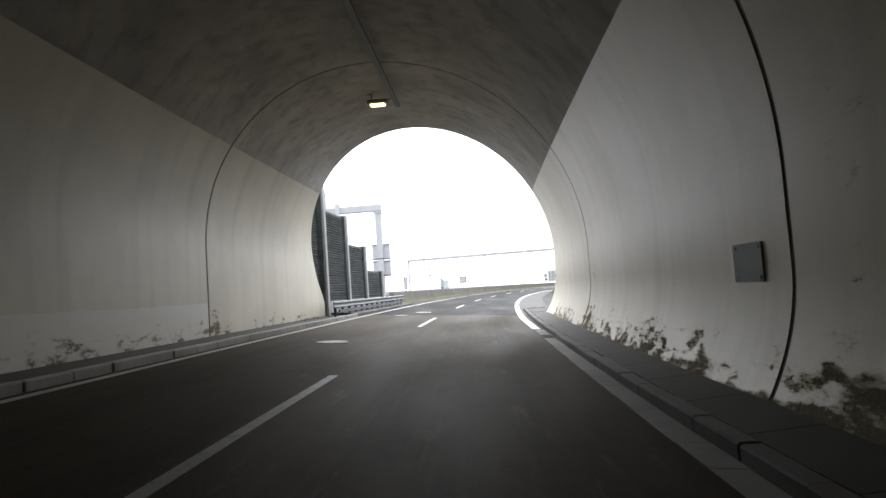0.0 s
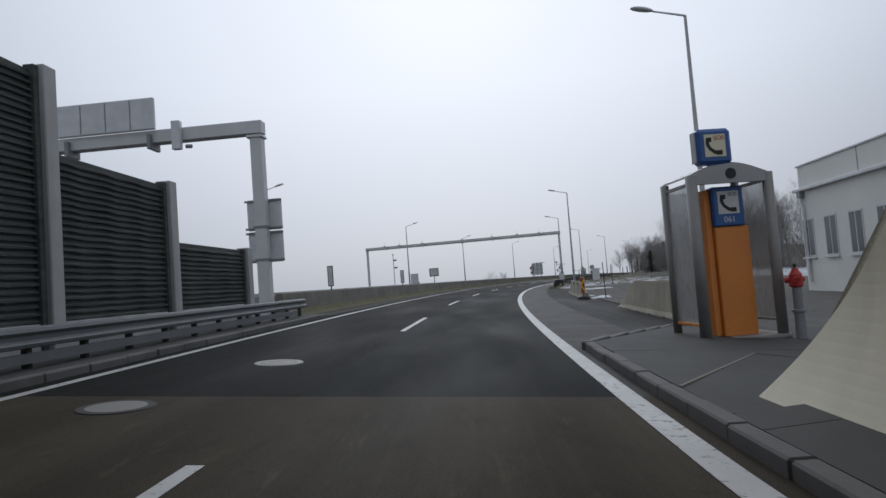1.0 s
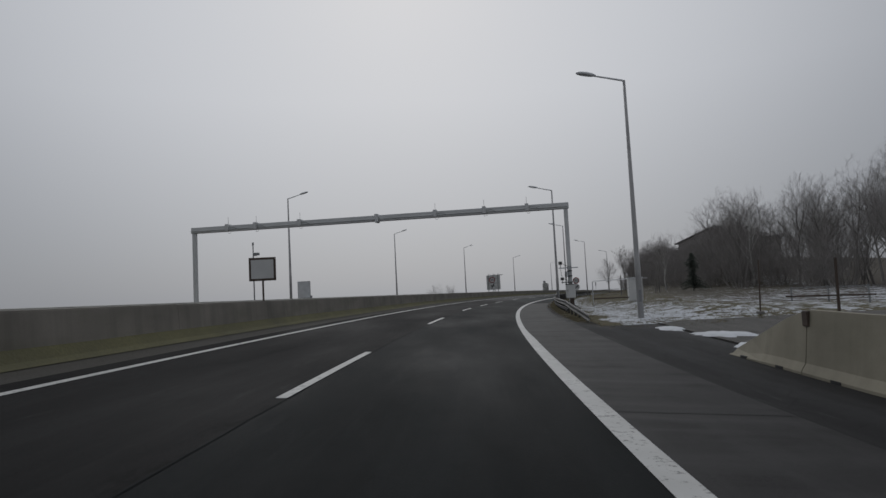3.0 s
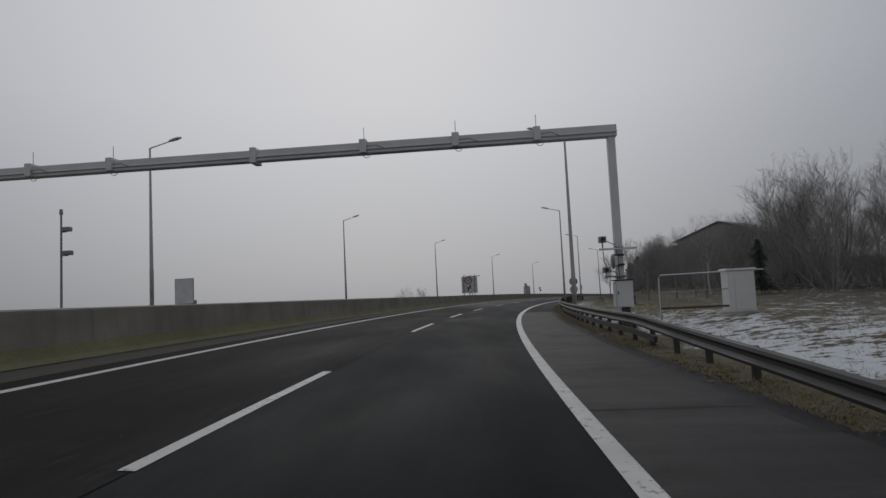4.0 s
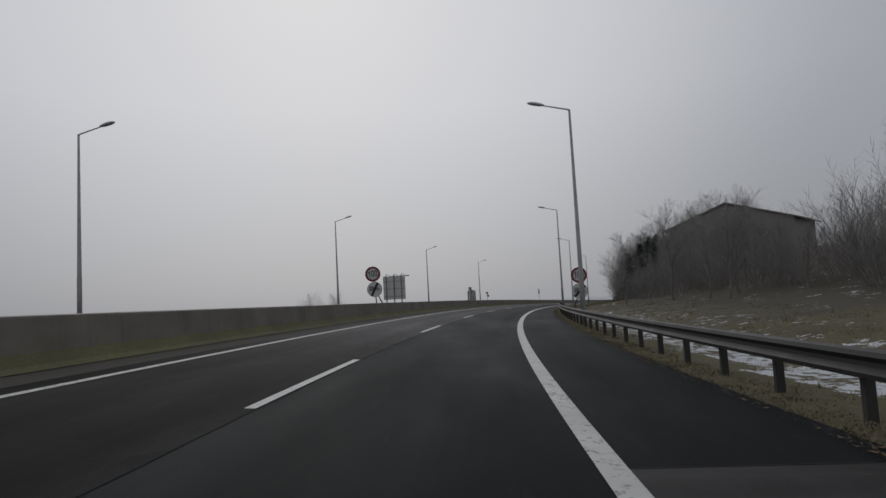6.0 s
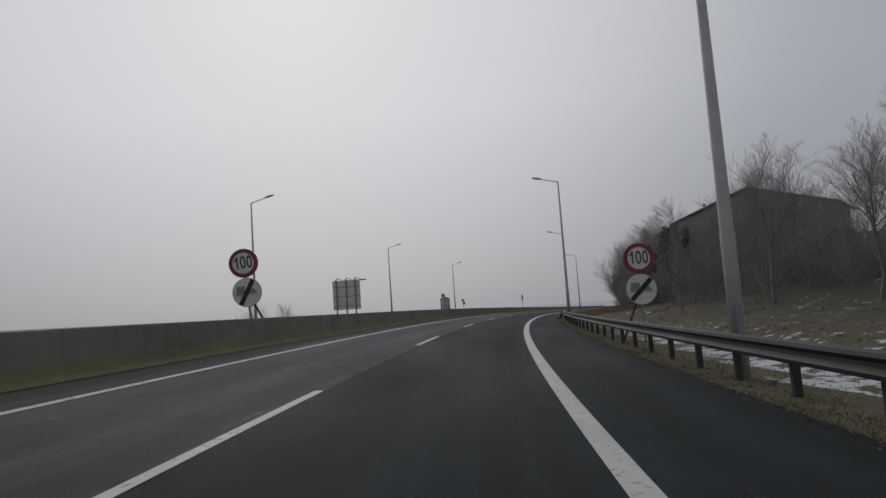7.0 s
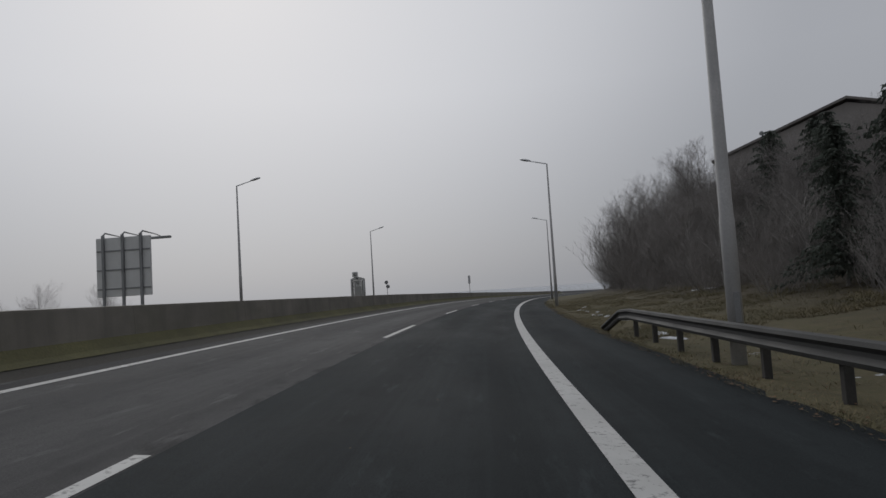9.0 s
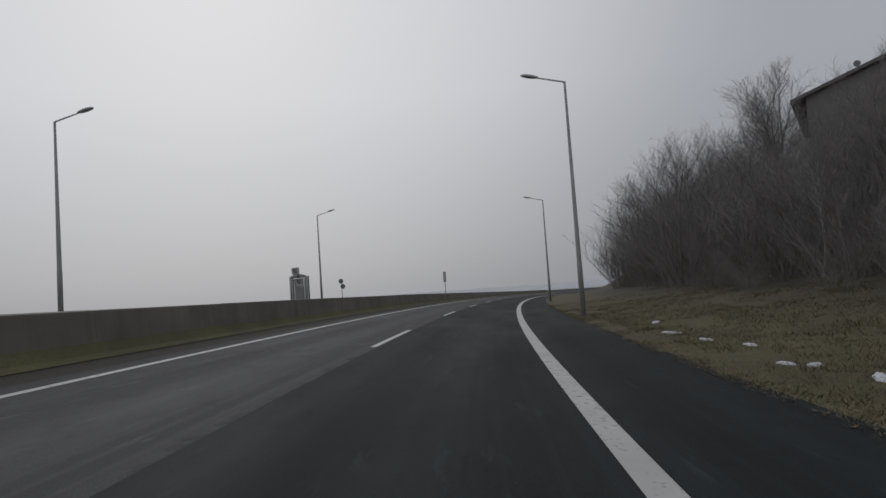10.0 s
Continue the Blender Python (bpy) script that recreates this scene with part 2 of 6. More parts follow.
def lining(name, base, band=False, clean=0.0):
    """Painted tunnel wall: blotchy coat, drips, flaked and mouldy patches with their own outline near the walkway."""
    n = Nodes(name)
    uv = n.uv()      # metres along, metres up the arch
    v = n.place()
    big = n.noise(v, 0.45, 6)
    runs = n.noise(n.scaled(uv, (1.7, 0.12, 1)), 1.0, 5)
    fine = n.noise(v, 24.0, 3)
    c = n.mix(n.ramp(big, 0.3, 0.7), tint(base, 0.86), tint(base, 1.08))
    c = n.mix(n.ramp(runs, 0.5, 0.75, 0, 0.35), c, tint(base, 0.6))
    sep = n.t.nodes.new("ShaderNodeSeparateXYZ")
    n.link(uv, sep.inputs[0])
    up = sep.outputs["Y"]
    patch = n.noise(n.scaled(uv, (1.1, 2.8, 1)), 1.6, 7, 0.7)
    if band:
        edge = n.maths("ADD", up, n.maths("MULTIPLY", n.noise(n.scaled(uv, (0.4, 0.4, 1)), 1.0, 3), 0.12))
        c = n.mix(n.ramp(edge, 1.07, 1.09, 0.75, 0.0), c, (0.78, 0.78, 0.74))
    # mould and flaking gather in clusters along the wall
    sep2 = n.maths("MULTIPLY", sep.outputs["X"], 1.0)
    cluster = n.ramp(n.noise(n.scaled(uv, (0.33, 0.05, 1)), 1.0, 3), 0.36, 0.62, -0.10, 0.10)
    near = n.maths("ADD", n.ramp(up, 0.3, 1.3, 0.125, -0.17), n.maths("ADD", cluster, n.ramp(sep2, 25.2, 26.4, -clean, -0.30 - clean)))
    rot = n.maths("ADD", patch, near)
    c = n.mix(n.ramp(rot, 0.54, 0.62, 0, 0.35), c, tint(base, 0.5))
    c = n.mix(n.ramp(rot, 0.605, 0.66, 0, 0.8), c, n.mix(n.ramp(fine, 0.35, 0.65), (0.10, 0.09, 0.066), (0.20, 0.18, 0.13)))
    speck = n.noise(uv, 5.0, 3, 0.7)
    c = n.mix(n.ramp(n.maths("ADD", speck, n.ramp(rot, 0.45, 0.6, -0.1, 0.03)), 0.66, 0.70, 0, 0.8), c, (0.10, 0.095, 0.075))
    n.colour(c)
    n.rough(n.maths("ADD", n.ramp(big, 0.3, 0.7, 0.40, 0.47), n.ramp(rot, 0.57, 0.62, 0.0, 0.48)))
    n.link(n.ramp(rot, 0.57, 0.62, 0.5, 0.05), n.b.inputs["Specular IOR Level"])
    n.bump(n.maths("ADD", fine, n.maths("MULTIPLY", big, 3.0)), 0.12, 0.005)
    return n.m


ASPHALT = asphalt("asphalt", (0.0240, 0.0278, 0.0292), 0.25, 0.6, fade=150, spec=0.032)
ASPHALT_OLD = asphalt("asphalt_faded", (0.05, 0.051, 0.053), 0.18, 0.65)
ASPHALT_WORN = asphalt("asphalt_worn", (0.083, 0.082, 0.082), 0.22, 0.65, fade=150)
ASPHALT_DRY = asphalt("asphalt_dry", (0.050, 0.042, 0.031), 0.25, 0.6, spec=0.03)
ASPHALT_SHOULDER = asphalt("asphalt_shoulder", (0.027, 0.027, 0.0275), 0.6, 0.6, (1, 1, 1), 0.45, spec=0.05)
SLAB = slab("shoulder_slabs", (0.035, 0.034, 0.034))
ASPHALT_YARD = asphalt("asphalt_yard", (0.11, 0.106, 0.10), 0.2, 0.75, (1, 1, 1), 0.3, wheels=0.0)
PAINT = road_paint("road_paint")
PAINT_DIRTY = road_paint("road_paint_sooty", 0.45)
CONCRETE = concrete("concrete", (0.36, 0.35, 0.32), drip=0.4, moss=0.25)
CONCRETE_BARRIER = concrete("concrete_barrier", (0.20, 0.185, 0.16), drip=0.4, moss=0.25)
CONCRETE_YELLOW = concrete("concrete_stained", (0.30, 0.275, 0.21), drip=0.3, moss=0.15)
CONCRETE_PALE = concrete("concrete_pale", (0.45, 0.44, 0.40), drip=0.35)
CONCRETE_DARK = concrete("concrete_dark", (0.20, 0.19, 0.175), drip=0.5)
CONCRETE_POST = concrete("concrete_post", (0.42, 0.42, 0.41), drip=0.25)
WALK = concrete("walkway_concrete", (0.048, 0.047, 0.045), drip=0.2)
COAT = lining("tunnel_coat", (0.74, 0.675, 0.50), False, -0.05)
COAT_LEFT = lining("tunnel_coat_banded", (0.72, 0.675, 0.55), True, 0.07)
COAT_END = lining("tunnel_coat_end", (0.72, 0.675, 0.55), False, 0.09)
KERB = concrete("kerb_concrete", (0.115, 0.111, 0.106), drip=0.3)
VAULT = concrete("tunnel_vault", (0.52, 0.50, 0.47), drip=0.55)
KERB_PALE = concrete("kerb_pale", (0.36, 0.35, 0.33), drip=0.3)
GUTTER = concrete("gutter_slab", (0.26, 0.26, 0.26), drip=0.3)
JOINT = plain("joint_filler", (0.21, 0.195, 0.16), 0.9)
GALV = plain("galvanised_steel", (0.62, 0.63, 0.64), 0.5, 0.1, 0.14, 40, 2.0, 0.05)
RAIL_PALE = plain("rail_steel_pale", (0.15, 0.16, 0.165), 0.6, 0.25, 0.25, 30, 1.0, 0.08)
RAIL = plain("rail_steel", (0.04, 0.04, 0.039), 0.65, 0.15, 0.25, 30, 1.0, 0.08)
COLUMN = plain("column_steel", (0.40, 0.395, 0.39), 0.6, 0.15, 0.2, 30, 1.2, 0.06)
POST_STEEL = plain("post_steel", (0.055, 0.052, 0.048), 0.75, 0.1, 0.3, 30, 2.0, 0.15)
GALV_DULL = plain("weathered_steel", (0.26, 0.265, 0.27), 0.6, 0.3, 0.22, 30, 1.2, 0.08)
GANTRY = plain("gantry_paint", (0.60, 0.605, 0.60), 0.55, 0.1, 0.1, 30, 1.0, 0.05)
PANEL = noise_panel("noise_panel")
RUST = plain("rusty_steel", (0.10, 0.075, 0.06), 0.8, 0.2, 0.35, 30, 3.0, 0.2)
WHITE = plain("white_enamel", (0.60, 0.60, 0.585), 0.5, 0, 0.08, 30, 1.5, 0.03)
BLACK = plain("black_rubber", (0.025, 0.025, 0.026), 0.7, 0, 0.2)
RED = plain("sign_red", (0.42, 0.035, 0.03), 0.45, 0, 0.12, 30, 2, 0.03)
SIGN_RED = plain("sign_red_faded", (0.24, 0.035, 0.035), 0.6, 0, 0.25, 25, 1.5)
SIGN_GREY = plain("sign_grey", (0.22, 0.22, 0.22), 0.5, 0, 0.1)
SIGN_BLUE = plain("sign_blue", (0.03, 0.10, 0.30), 0.4, 0, 0.12, 30, 2, 0.03)
ORANGE = plain("orange_panel", (0.70, 0.24, 0.04), 0.5, 0, 0.10, 30, 1.5, 0.04)
YELLOW = plain("chevron_yellow", (0.70, 0.52, 0.02), 0.5, 0, 0.12)
HOUSE_WHITE = plain("rendered_wall", (0.70, 0.70, 0.66), 0.85, 0, 0.07, 25, 0.5, 0.2)


# ---- building helpers ----
def side_table(s, rows):
    return [float(np.interp(s, [r[0] for r in rows], [r[1][i] for r in rows])) for i in range(len(rows[0][1]))]


ACROSS = [0, 1.5, 3, 4.8, 6, 8, 12, 18, 25, 40, 60, 100, 160]
RIGHT = [(75, [0, 0, 0, .02, .06, .15, .40, .85, 1.4, 2.4, 2.8, 3, 3]), (95, [0, .09, .19, .30, .50, .85, 1.0, 1.2, 1.6, 2.7, 3.3, 3.5, 3.5]),
         (140, [0, .08, .16, .04, .25, .75, 1.2, 1.9, 2.4, 2.8, 3, 3, 3]), (188, [0, .06, .13, .08, .30, .8, 1.55, 4.0, 5.5, 6.5, 6.5, 6.5, 6.5]),
         (205, [0, .05, .1, .3, .5, .85, 1.7, 5.2, 7.2, 8.2, 8.2, 8, 8])]
LEFT_D, LEFT_H = [-160, -60, -27, -21.5, 0], [-30, -8, -2.2, 0, 0]


def lift(s, d):
    """Height of the ground over the leaning road plane."""
    if d <= 0:
        return float(np.interp(d, LEFT_D, LEFT_H))
    return float(np.interp(d, ACROSS, side_table(s, RIGHT)))


def G(s, d, h=0.0):
    return P(s, d, lift(s, d) + h)


def along(s, d, h=0.0, turn=0.0, lean=0.0):
    """Pose on the ground: local x to the right of the road, y along it, z up."""
    m = Matrix.Translation(G(s, d, h)) @ Matrix.Rotation(-heading(s) + radians(turn), 4, "Z")
    return m @ Matrix.Rotation(radians(lean), 4, "Y")


def part(name, bm, material, parent=None, label="", smooth=False):
    me = bpy.data.meshes.new(name)
    bm.normal_update()
    bm.to_mesh(me)
    bm.free()
    if smooth:
        me.shade_smooth()
    me.materials.append(material)
    ob = new(name, me)
    if parent is not None:
        ob.parent = parent
    if label:
        ob["label"] = label
    return ob


def again(ob, m, parent=None):
    """Another object on the same mesh."""
    o = new(ob.name.split(".")[0], ob.data)
    o.parent = parent if parent is not None else ob.parent
    o.matrix_basis = m
    if "label" in ob:
        o["label"] = ob["label"]
    return o


def thing(name, m, label, category, group="", kind=""):
    ob = new(name)
    ob.empty_display_size = 0.3
    ob.matrix_basis = m
    return tagged(ob, label, category, group, kind)


def block(bm, x0, x1, y0, y1, z0, z1, bevel=0.0, m=None):
    vs = bmesh.ops.create_cube(bm, size=1.0)["verts"]
    for v in vs:
        v.co = Vector(((x0 + x1) / 2 + v.co.x * (x1 - x0), (y0 + y1) / 2 + v.co.y * (y1 - y0), (z0 + z1) / 2 + v.co.z * (z1 - z0)))
    if bevel:
        es = list({e for v in vs for e in v.link_edges})
        r = bmesh.ops.bevel(bm, geom=es, offset=bevel, segments=1, affect="EDGES")
        vs = list({v for f in r["faces"] for v in f.verts} | {v for v in vs if v.is_valid})
    if m is not None:
        bmesh.ops.transform(bm, matrix=m, verts=vs)
    return bm


def box(x0, x1, y0, y1, z0, z1, bevel=0.0, m=None):
    return block(bmesh.new(), x0, x1, y0, y1, z0, z1, bevel, m)


def tube(bm, points, radii, n=8, cap=True):
    """A round bar through points, with a radius at each."""
    rings = []
    pts = [Vector(p) for p in points]
    for i, p in enumerate(pts):
        t = (pts[min(i + 1, len(pts) - 1)] - pts[max(i - 1, 0)]).normalized()
        a = t.orthogonal().normalized() if abs(t.z) > 0.98 else t.cross(Vector((0, 0, 1))).normalized()
        b = t.cross(a)
        rings.append([bm.verts.new(p + radii[i] * (math.cos(q) * a + math.sin(q) * b)) for q in (2 * math.pi * k / n for k in range(n))])
    for r0, r1 in zip(rings, rings[1:]):
        for k in range(n):
            bm.faces.new((r0[k], r0[(k + 1) % n], r1[(k + 1) % n], r1[k]))
    if cap:
        bm.faces.new(rings[0][::-1])
        bm.faces.new(rings[-1])
    return bm


def rod(p0, p1, r0, r1=None, n=8):
    return tube(bmesh.new(), [p0, p1], [r0, r0 if r1 is None else r1], n)


def sweep(name, profile, s0, s1, step, material, parent=None, label="", closed=False, over=None, smooth=False, skew=None, ends=True, shift=None):
    """A strip or bar along the road. profile: (d, h) points; over: h counts from the ground there; UV in metres."""
    count = max(1, round((s1 - s0) / step))
    ss = [s0 + (s1 - s0) * i / count for i in range(count + 1)]
    bm = bmesh.new()
    uvl = bm.loops.layers.uv.new("UVMap")
    rows = []
    run = [0.0]
    for a, b in zip(profile, profile[1:]):
        run.append(run[-1] + math.hypot(b[0] - a[0], b[1] - a[1]))
    flat = all(abs(p[1] - profile[0][1]) < 0.5 for p in profile)
    for s in ss:
        row = []
        for j, (d, h) in enumerate(profile):
            s_ = s + (skew(s, d, h) if skew else 0.0)
            d = d + (shift(s) if shift else 0.0)
            base = lift(s_, d) if over else 0.0
            row.append((bm.verts.new(P(s_, d, h + base)), (s_, d if flat else run[j])))
        rows.append(row)
    n = len(profile)
    for r0, r1 in zip(rows, rows[1:]):
        for j in range(n if closed else n - 1):
            q = [r0[j], r0[(j + 1) % n], r1[(j + 1) % n], r1[j]]
            f = bm.faces.new([v for v, _ in q])
            for l, (_, uv) in zip(f.loops, q):
                l[uvl].uv = uv
    if closed and ends:
        bm.faces.new([v for v, _ in rows[0]][::-1])
        bm.faces.new([v for v, _ in rows[-1]])
    bmesh.ops.recalc_face_normals(bm, faces=bm.faces) if closed else None
    if not closed:
        for f in bm.faces:
            f.normal_update()
        up = sum(f.normal.z for f in bm.faces)
        if up < 0:
            bmesh.ops.reverse_faces(bm, faces=bm.faces)
    return part(name, bm, material, parent, label, smooth)


def words(name, text, size, material, parent, m, label="", bold=0.0):
    cu = bpy.data.curves.new(name, "FONT")
    cu.body, cu.size, cu.align_x, cu.align_y, cu.extrude, cu.offset = text, size, "CENTER", "CENTER", 0.002, bold
    tmp = bpy.data.objects.new(name, cu)
    scene.collection.objects.link(tmp)
    bpy.context.view_layer.update()
    me = bpy.data.meshes.new_from_object(tmp.evaluated_get(bpy.context.evaluated_depsgraph_get()))
    bpy.data.objects.remove(tmp)
    me.materials.clear()
    me.materials.append(material)
    ob = new(name, me)
    ob.parent, ob.matrix_basis = parent, m
    if label:
        ob["label"] = label
    return ob


# ---- ground: one sheet to the horizon ----
def ground_material():
    n = Nodes("winter_ground")
    v = n.place()
    a = n.noise(v, 0.35, 6)
    b = n.noise(v, 3.0, 5)
    c_ = n.noise(v, 22.0, 4)
    c = n.mix(n.ramp(a, 0.35, 0.65), (0.078, 0.068, 0.034), (0.122, 0.104, 0.056))
    c = n.mix(n.ramp(b, 0.4, 0.65, 0, 0.6), c, (0.062, 0.066, 0.028))
    c = n.mix(n.ramp(c_, 0.4, 0.7, 0, 0.5), c, (0.135, 0.11, 0.068))
    c = n.mix(n.ramp(n.noise(v, 1.1, 6, 0.7), 0.5, 0.68, 0, 0.55), c, (0.055, 0.046, 0.03))
    at = n.t.nodes.new("ShaderNodeAttribute")
    at.attribute_name = "litter"
    c = n.mix(n.maths("MULTIPLY", at.outputs["Fac"], n.ramp(b, 0.2, 0.8, 0.7, 1.0)), c, (0.065, 0.056, 0.045))
    # the snow mask also carries the pale haze tone of the far left ground
    sn = n.t.nodes.new("ShaderNodeAttribute")
    sn.attribute_name = "snow"
    pat = n.maths("ADD", n.maths("MULTIPLY", n.noise(v, 0.8, 6, 0.62), 0.34), n.maths("ADD", n.maths("MULTIPLY", n.noise(v, 2.6, 6, 0.62), 0.42), n.maths("MULTIPLY", n.noise(v, 6.5, 4, 0.6), 0.24)))
    mask = n.ramp(n.maths("ADD", pat, n.ramp(sn.outputs["Fac"], 0, 1, -0.35, 0.22)), 0.535, 0.557)
    c = n.mix(mask, c, (0.53, 0.55, 0.58))
    n.colour(c)
    n.rough(0.9)
    n.b.inputs["Specular IOR Level"].default_value = 0.25
    n.bump(n.maths("ADD", n.maths("ADD", c_, n.maths("MULTIPLY", b, 1.5)), n.maths("MULTIPLY", mask, 1.5)), 0.4, 0.035)
    return n.m


def make_ground():
    far = [60, 140, 300, 700, 1500, 3500]
    xs = np.concatenate([[-60 - f for f in far[::-1]], np.arange(-60, -26, 6.0), np.arange(-26, 150, 1.5), np.arange(150, 260, 6.0), [260 + f for f in far]])
    ys = np.concatenate([[-90 - f for f in far[::-1]], np.arange(-90, 24, 6.0), np.arange(24, 330, 1.5), np.arange(330, 480, 6.0), [480 + f for f in far]])
    X, Y = np.meshgrid(xs, ys)
    sub = slice(None, None, 2)
    ax, ay, hd, ss, az = AX[sub], AY[sub], HEAD[sub], S[sub], AZ[sub]
    Z, SN, LI = np.zeros(X.shape), np.zeros(X.shape), np.zeros(X.shape)
    tab = {s: side_table(s, RIGHT) for s in range(60, 220)}
    for i in range(X.shape[0]):
        dd = (X[i][:, None] - ax) ** 2 + (Y[i][:, None] - ay) ** 2
        j = dd.argmin(1)
        dx, dy = X[i] - ax[j], Y[i] - ay[j]
        d = dx * np.cos(hd[j]) - dy * np.sin(hd[j])
        s = ss[j] + dx * np.sin(hd[j]) + dy * np.cos(hd[j])
        for k in range(X.shape[1]):
            dk, sk = d[k], s[k]
            dc = max(-160.0, min(160.0, dk))
            if dc > 0:
                h = float(np.interp(dc, ACROSS, tab[int(max(60, min(219, round(sk))))]))
            else:
                h = float(np.interp(dc, LEFT_D, LEFT_H))
            z = az[j[k]] - BANK * dc + h
            if -21.3 < dk < 2.2:
                z -= 0.12
            elif dk < 30 and sk < 92 and dk > 0:
                z -= 0.10
            elif dk > 4.5:
                z += 0.10 * noise.noise(Vector((X[i, k] * 0.35, Y[i, k] * 0.35, 0.0))) * min(1.0, (dk - 4.5) / 4)
            Z[i, k] = z
            # melting snow lies on the field and along the ditch
            fall = np.interp(sk, [-60, 70, 88, 104, 120, 150, 172, 188, 203, 216], [0.3, 0.6, 0.76, 0.74, 0.70, 0.70, 0.70, 0.64, 0.48, 0.15])
            # left beyond -22 the snow tone imitates haze, whiter with distance
            near = np.interp(dk, [-400, -40, -22, 0, 3.0, 3.7, 5.6, 7.5, 10, 18, 30, 45, 120], [0.8, 0.5, 0, 0, 0, 1.02, 1.02, 0.95, 0.88, 0.9, 1.03, 0.55, 0.5])
            if sk > 112 and dk > 5.6:
                near *= np.interp(sk, [112, 128], [1.0, 0.86])
            SN[i, k] = fall * near if dk > 0 else near
            if sk < 85 and 22 < dk < 40:
                SN[i, k] = 0.98
            LI[i, k] = np.interp(dk, [6.0, 11], [0, 1]) if sk > 150 else np.interp(dk, [9, 15], [0, 1]) if sk > 100 else np.interp(dk, [36, 44], [0, 1])
    ny, nx = X.shape
    verts = np.stack([X, Y, Z], -1).reshape(-1, 3)
    idx = np.arange(nx * ny).reshape(ny, nx)
    faces = np.stack([idx[:-1, :-1], idx[:-1, 1:], idx[1:, 1:], idx[1:, :-1]], -1).reshape(-1, 4)
    me = bpy.data.meshes.new("ground")
    me.from_pydata(verts.tolist(), [], faces.tolist())
    me.shade_smooth()
    for key, val in (("snow", SN), ("litter", LI)):
        me.attributes.new(key, "FLOAT", "POINT").data.foreach_set("value", val.reshape(-1).astype(np.float32))
    me.materials.append(ground_material())
    return tagged(new("ground", me), "winter grass and leaf litter with melting snow, paled like haze far to the left", "ground", kind="structure")


make_ground()

# ---- the road ----
TUNNEL_END = 30.0
road = thing("road", Matrix(), "wet dark two-lane carriageway with white markings, curving gently", "road", kind="structure")
sweep("tunnel_pavement", [(-7.35, 0), (-3.6, 0), (0.45, 0)], -60, TUNNEL_END, 2, ASPHALT_DRY, road, "dry brownish asphalt inside the tunnel")
sweep("left_lane", [(-8.6, 0), (-3.69, 0)], TUNNEL_END, 600, 1.5, ASPHALT_WORN, road, "asphalt of the outer lane, paler and worn further on")
sweep("right_lane", [(-3.69, 0), (0.14, 0)], TUNNEL_END, 600, 1.5, ASPHALT, road)
sweep("shoulder", [(0.14, 0), (1.2, 0), (2.25, 0)], TUNNEL_END, 93, 1.5, SLAB, road, "grey shoulder slabs with pale bands", over=True)
sweep("shoulder", [(2.25, 0), (3.0, 0)], TUNNEL_END, 38.5, 1.5, ASPHALT_SHOULDER, road, "dark patched asphalt shoulder", over=True)
sweep("shoulder", [(2.25, 0), (3.6, 0), (5.12, 0.003)], 38.5, 90, 1.5, ASPHALT_SHOULDER, road, "dark patched asphalt shoulder", over=True)
sweep("shoulder", [(2.25, 0), (3.0, 0)], 90, 93, 1.5, ASPHALT_SHOULDER, road, "dark patched asphalt shoulder", over=True)
sweep("shoulder", [(0.14, 0), (1.2, 0), (2.05, 0)], 93, 133, 1.5, SLAB, road, "grey shoulder slabs with pale bands", over=True)
sweep("shoulder", [(2.05, 0), (2.4, 0)], 93, 133, 1.5, ASPHALT_SHOULDER, road, "dark patched asphalt shoulder", over=True)
sweep("shoulder", [(0.14, 0), (1.2, 0), (2.4, 0)], 133, 600, 2, ASPHALT, road, over=True)
sweep("opposite_carriageway", [(-21.3, 0), (-9.3, 0)], TUNNEL_END, 600, 3, ASPHALT_OLD, road)
sweep("edge_line", [(-0.138, 0.006), (0.138, 0.006)], 20.3, 420, 0.75, PAINT, road, "broad white edge line", shift=lambda s: float(np.interp(s, [14, 20, 27, 40, 52, 65, 92, 142, 200], [0.24, 0.2, 0.09, 0.10, 0.10, 0.085, 0.065, 0.02, 0.0])))
sweep("edge_line", [(-7.2, 0.006), (-7.04, 0.006)], -60, 420, 1.0, PAINT, road, "thin white edge line")
DASHES = [-50, -32, -14, 3.6, 21.3, 39.35, 56.2, 73.4, 91.4, 108.6, 121.8, 135.2, 151.8, 169, 186.4, 204.4, 221.3, 238.5, 255.8, 273, 290, 307, 324, 341]
for s in DASHES:
    off = float(np.interp(s, [3, 21, 39, 56, 73, 91, 108, 190, 203, 221], [0.0, 0.07, 0.08, 0.01, 0.0, 0.05, 0.0, -0.03, -0.10, -0.03]))
    sweep("lane_dash", [(-3.82 + off, 0.006), (-3.68 + off, 0.006)], s, s + 5.95, 1.0, PAINT if s > 18 else PAINT_DIRTY, road)
VERGE_DARK = plain("crumbled_edge", (0.018, 0.017, 0.016), 0.95, 0, 0.4, 25, 0.8, 0.9, 0.01, spec=0.03)
SEAM = plain("seam_bitumen", (0.02, 0.021, 0.022), 0.9, 0, 0.35, 20, 0.9, 0.3, spec=0.02)
sweep("lane_seam", [(-3.672, 0.004), (-3.654, 0.004)], 46, 150, 0.75, SEAM, road, "dark sealed seam between the lanes", shift=lambda s: 0.006 * math.sin(s * 1.9) + 0.006 * math.sin(s * 5.3))
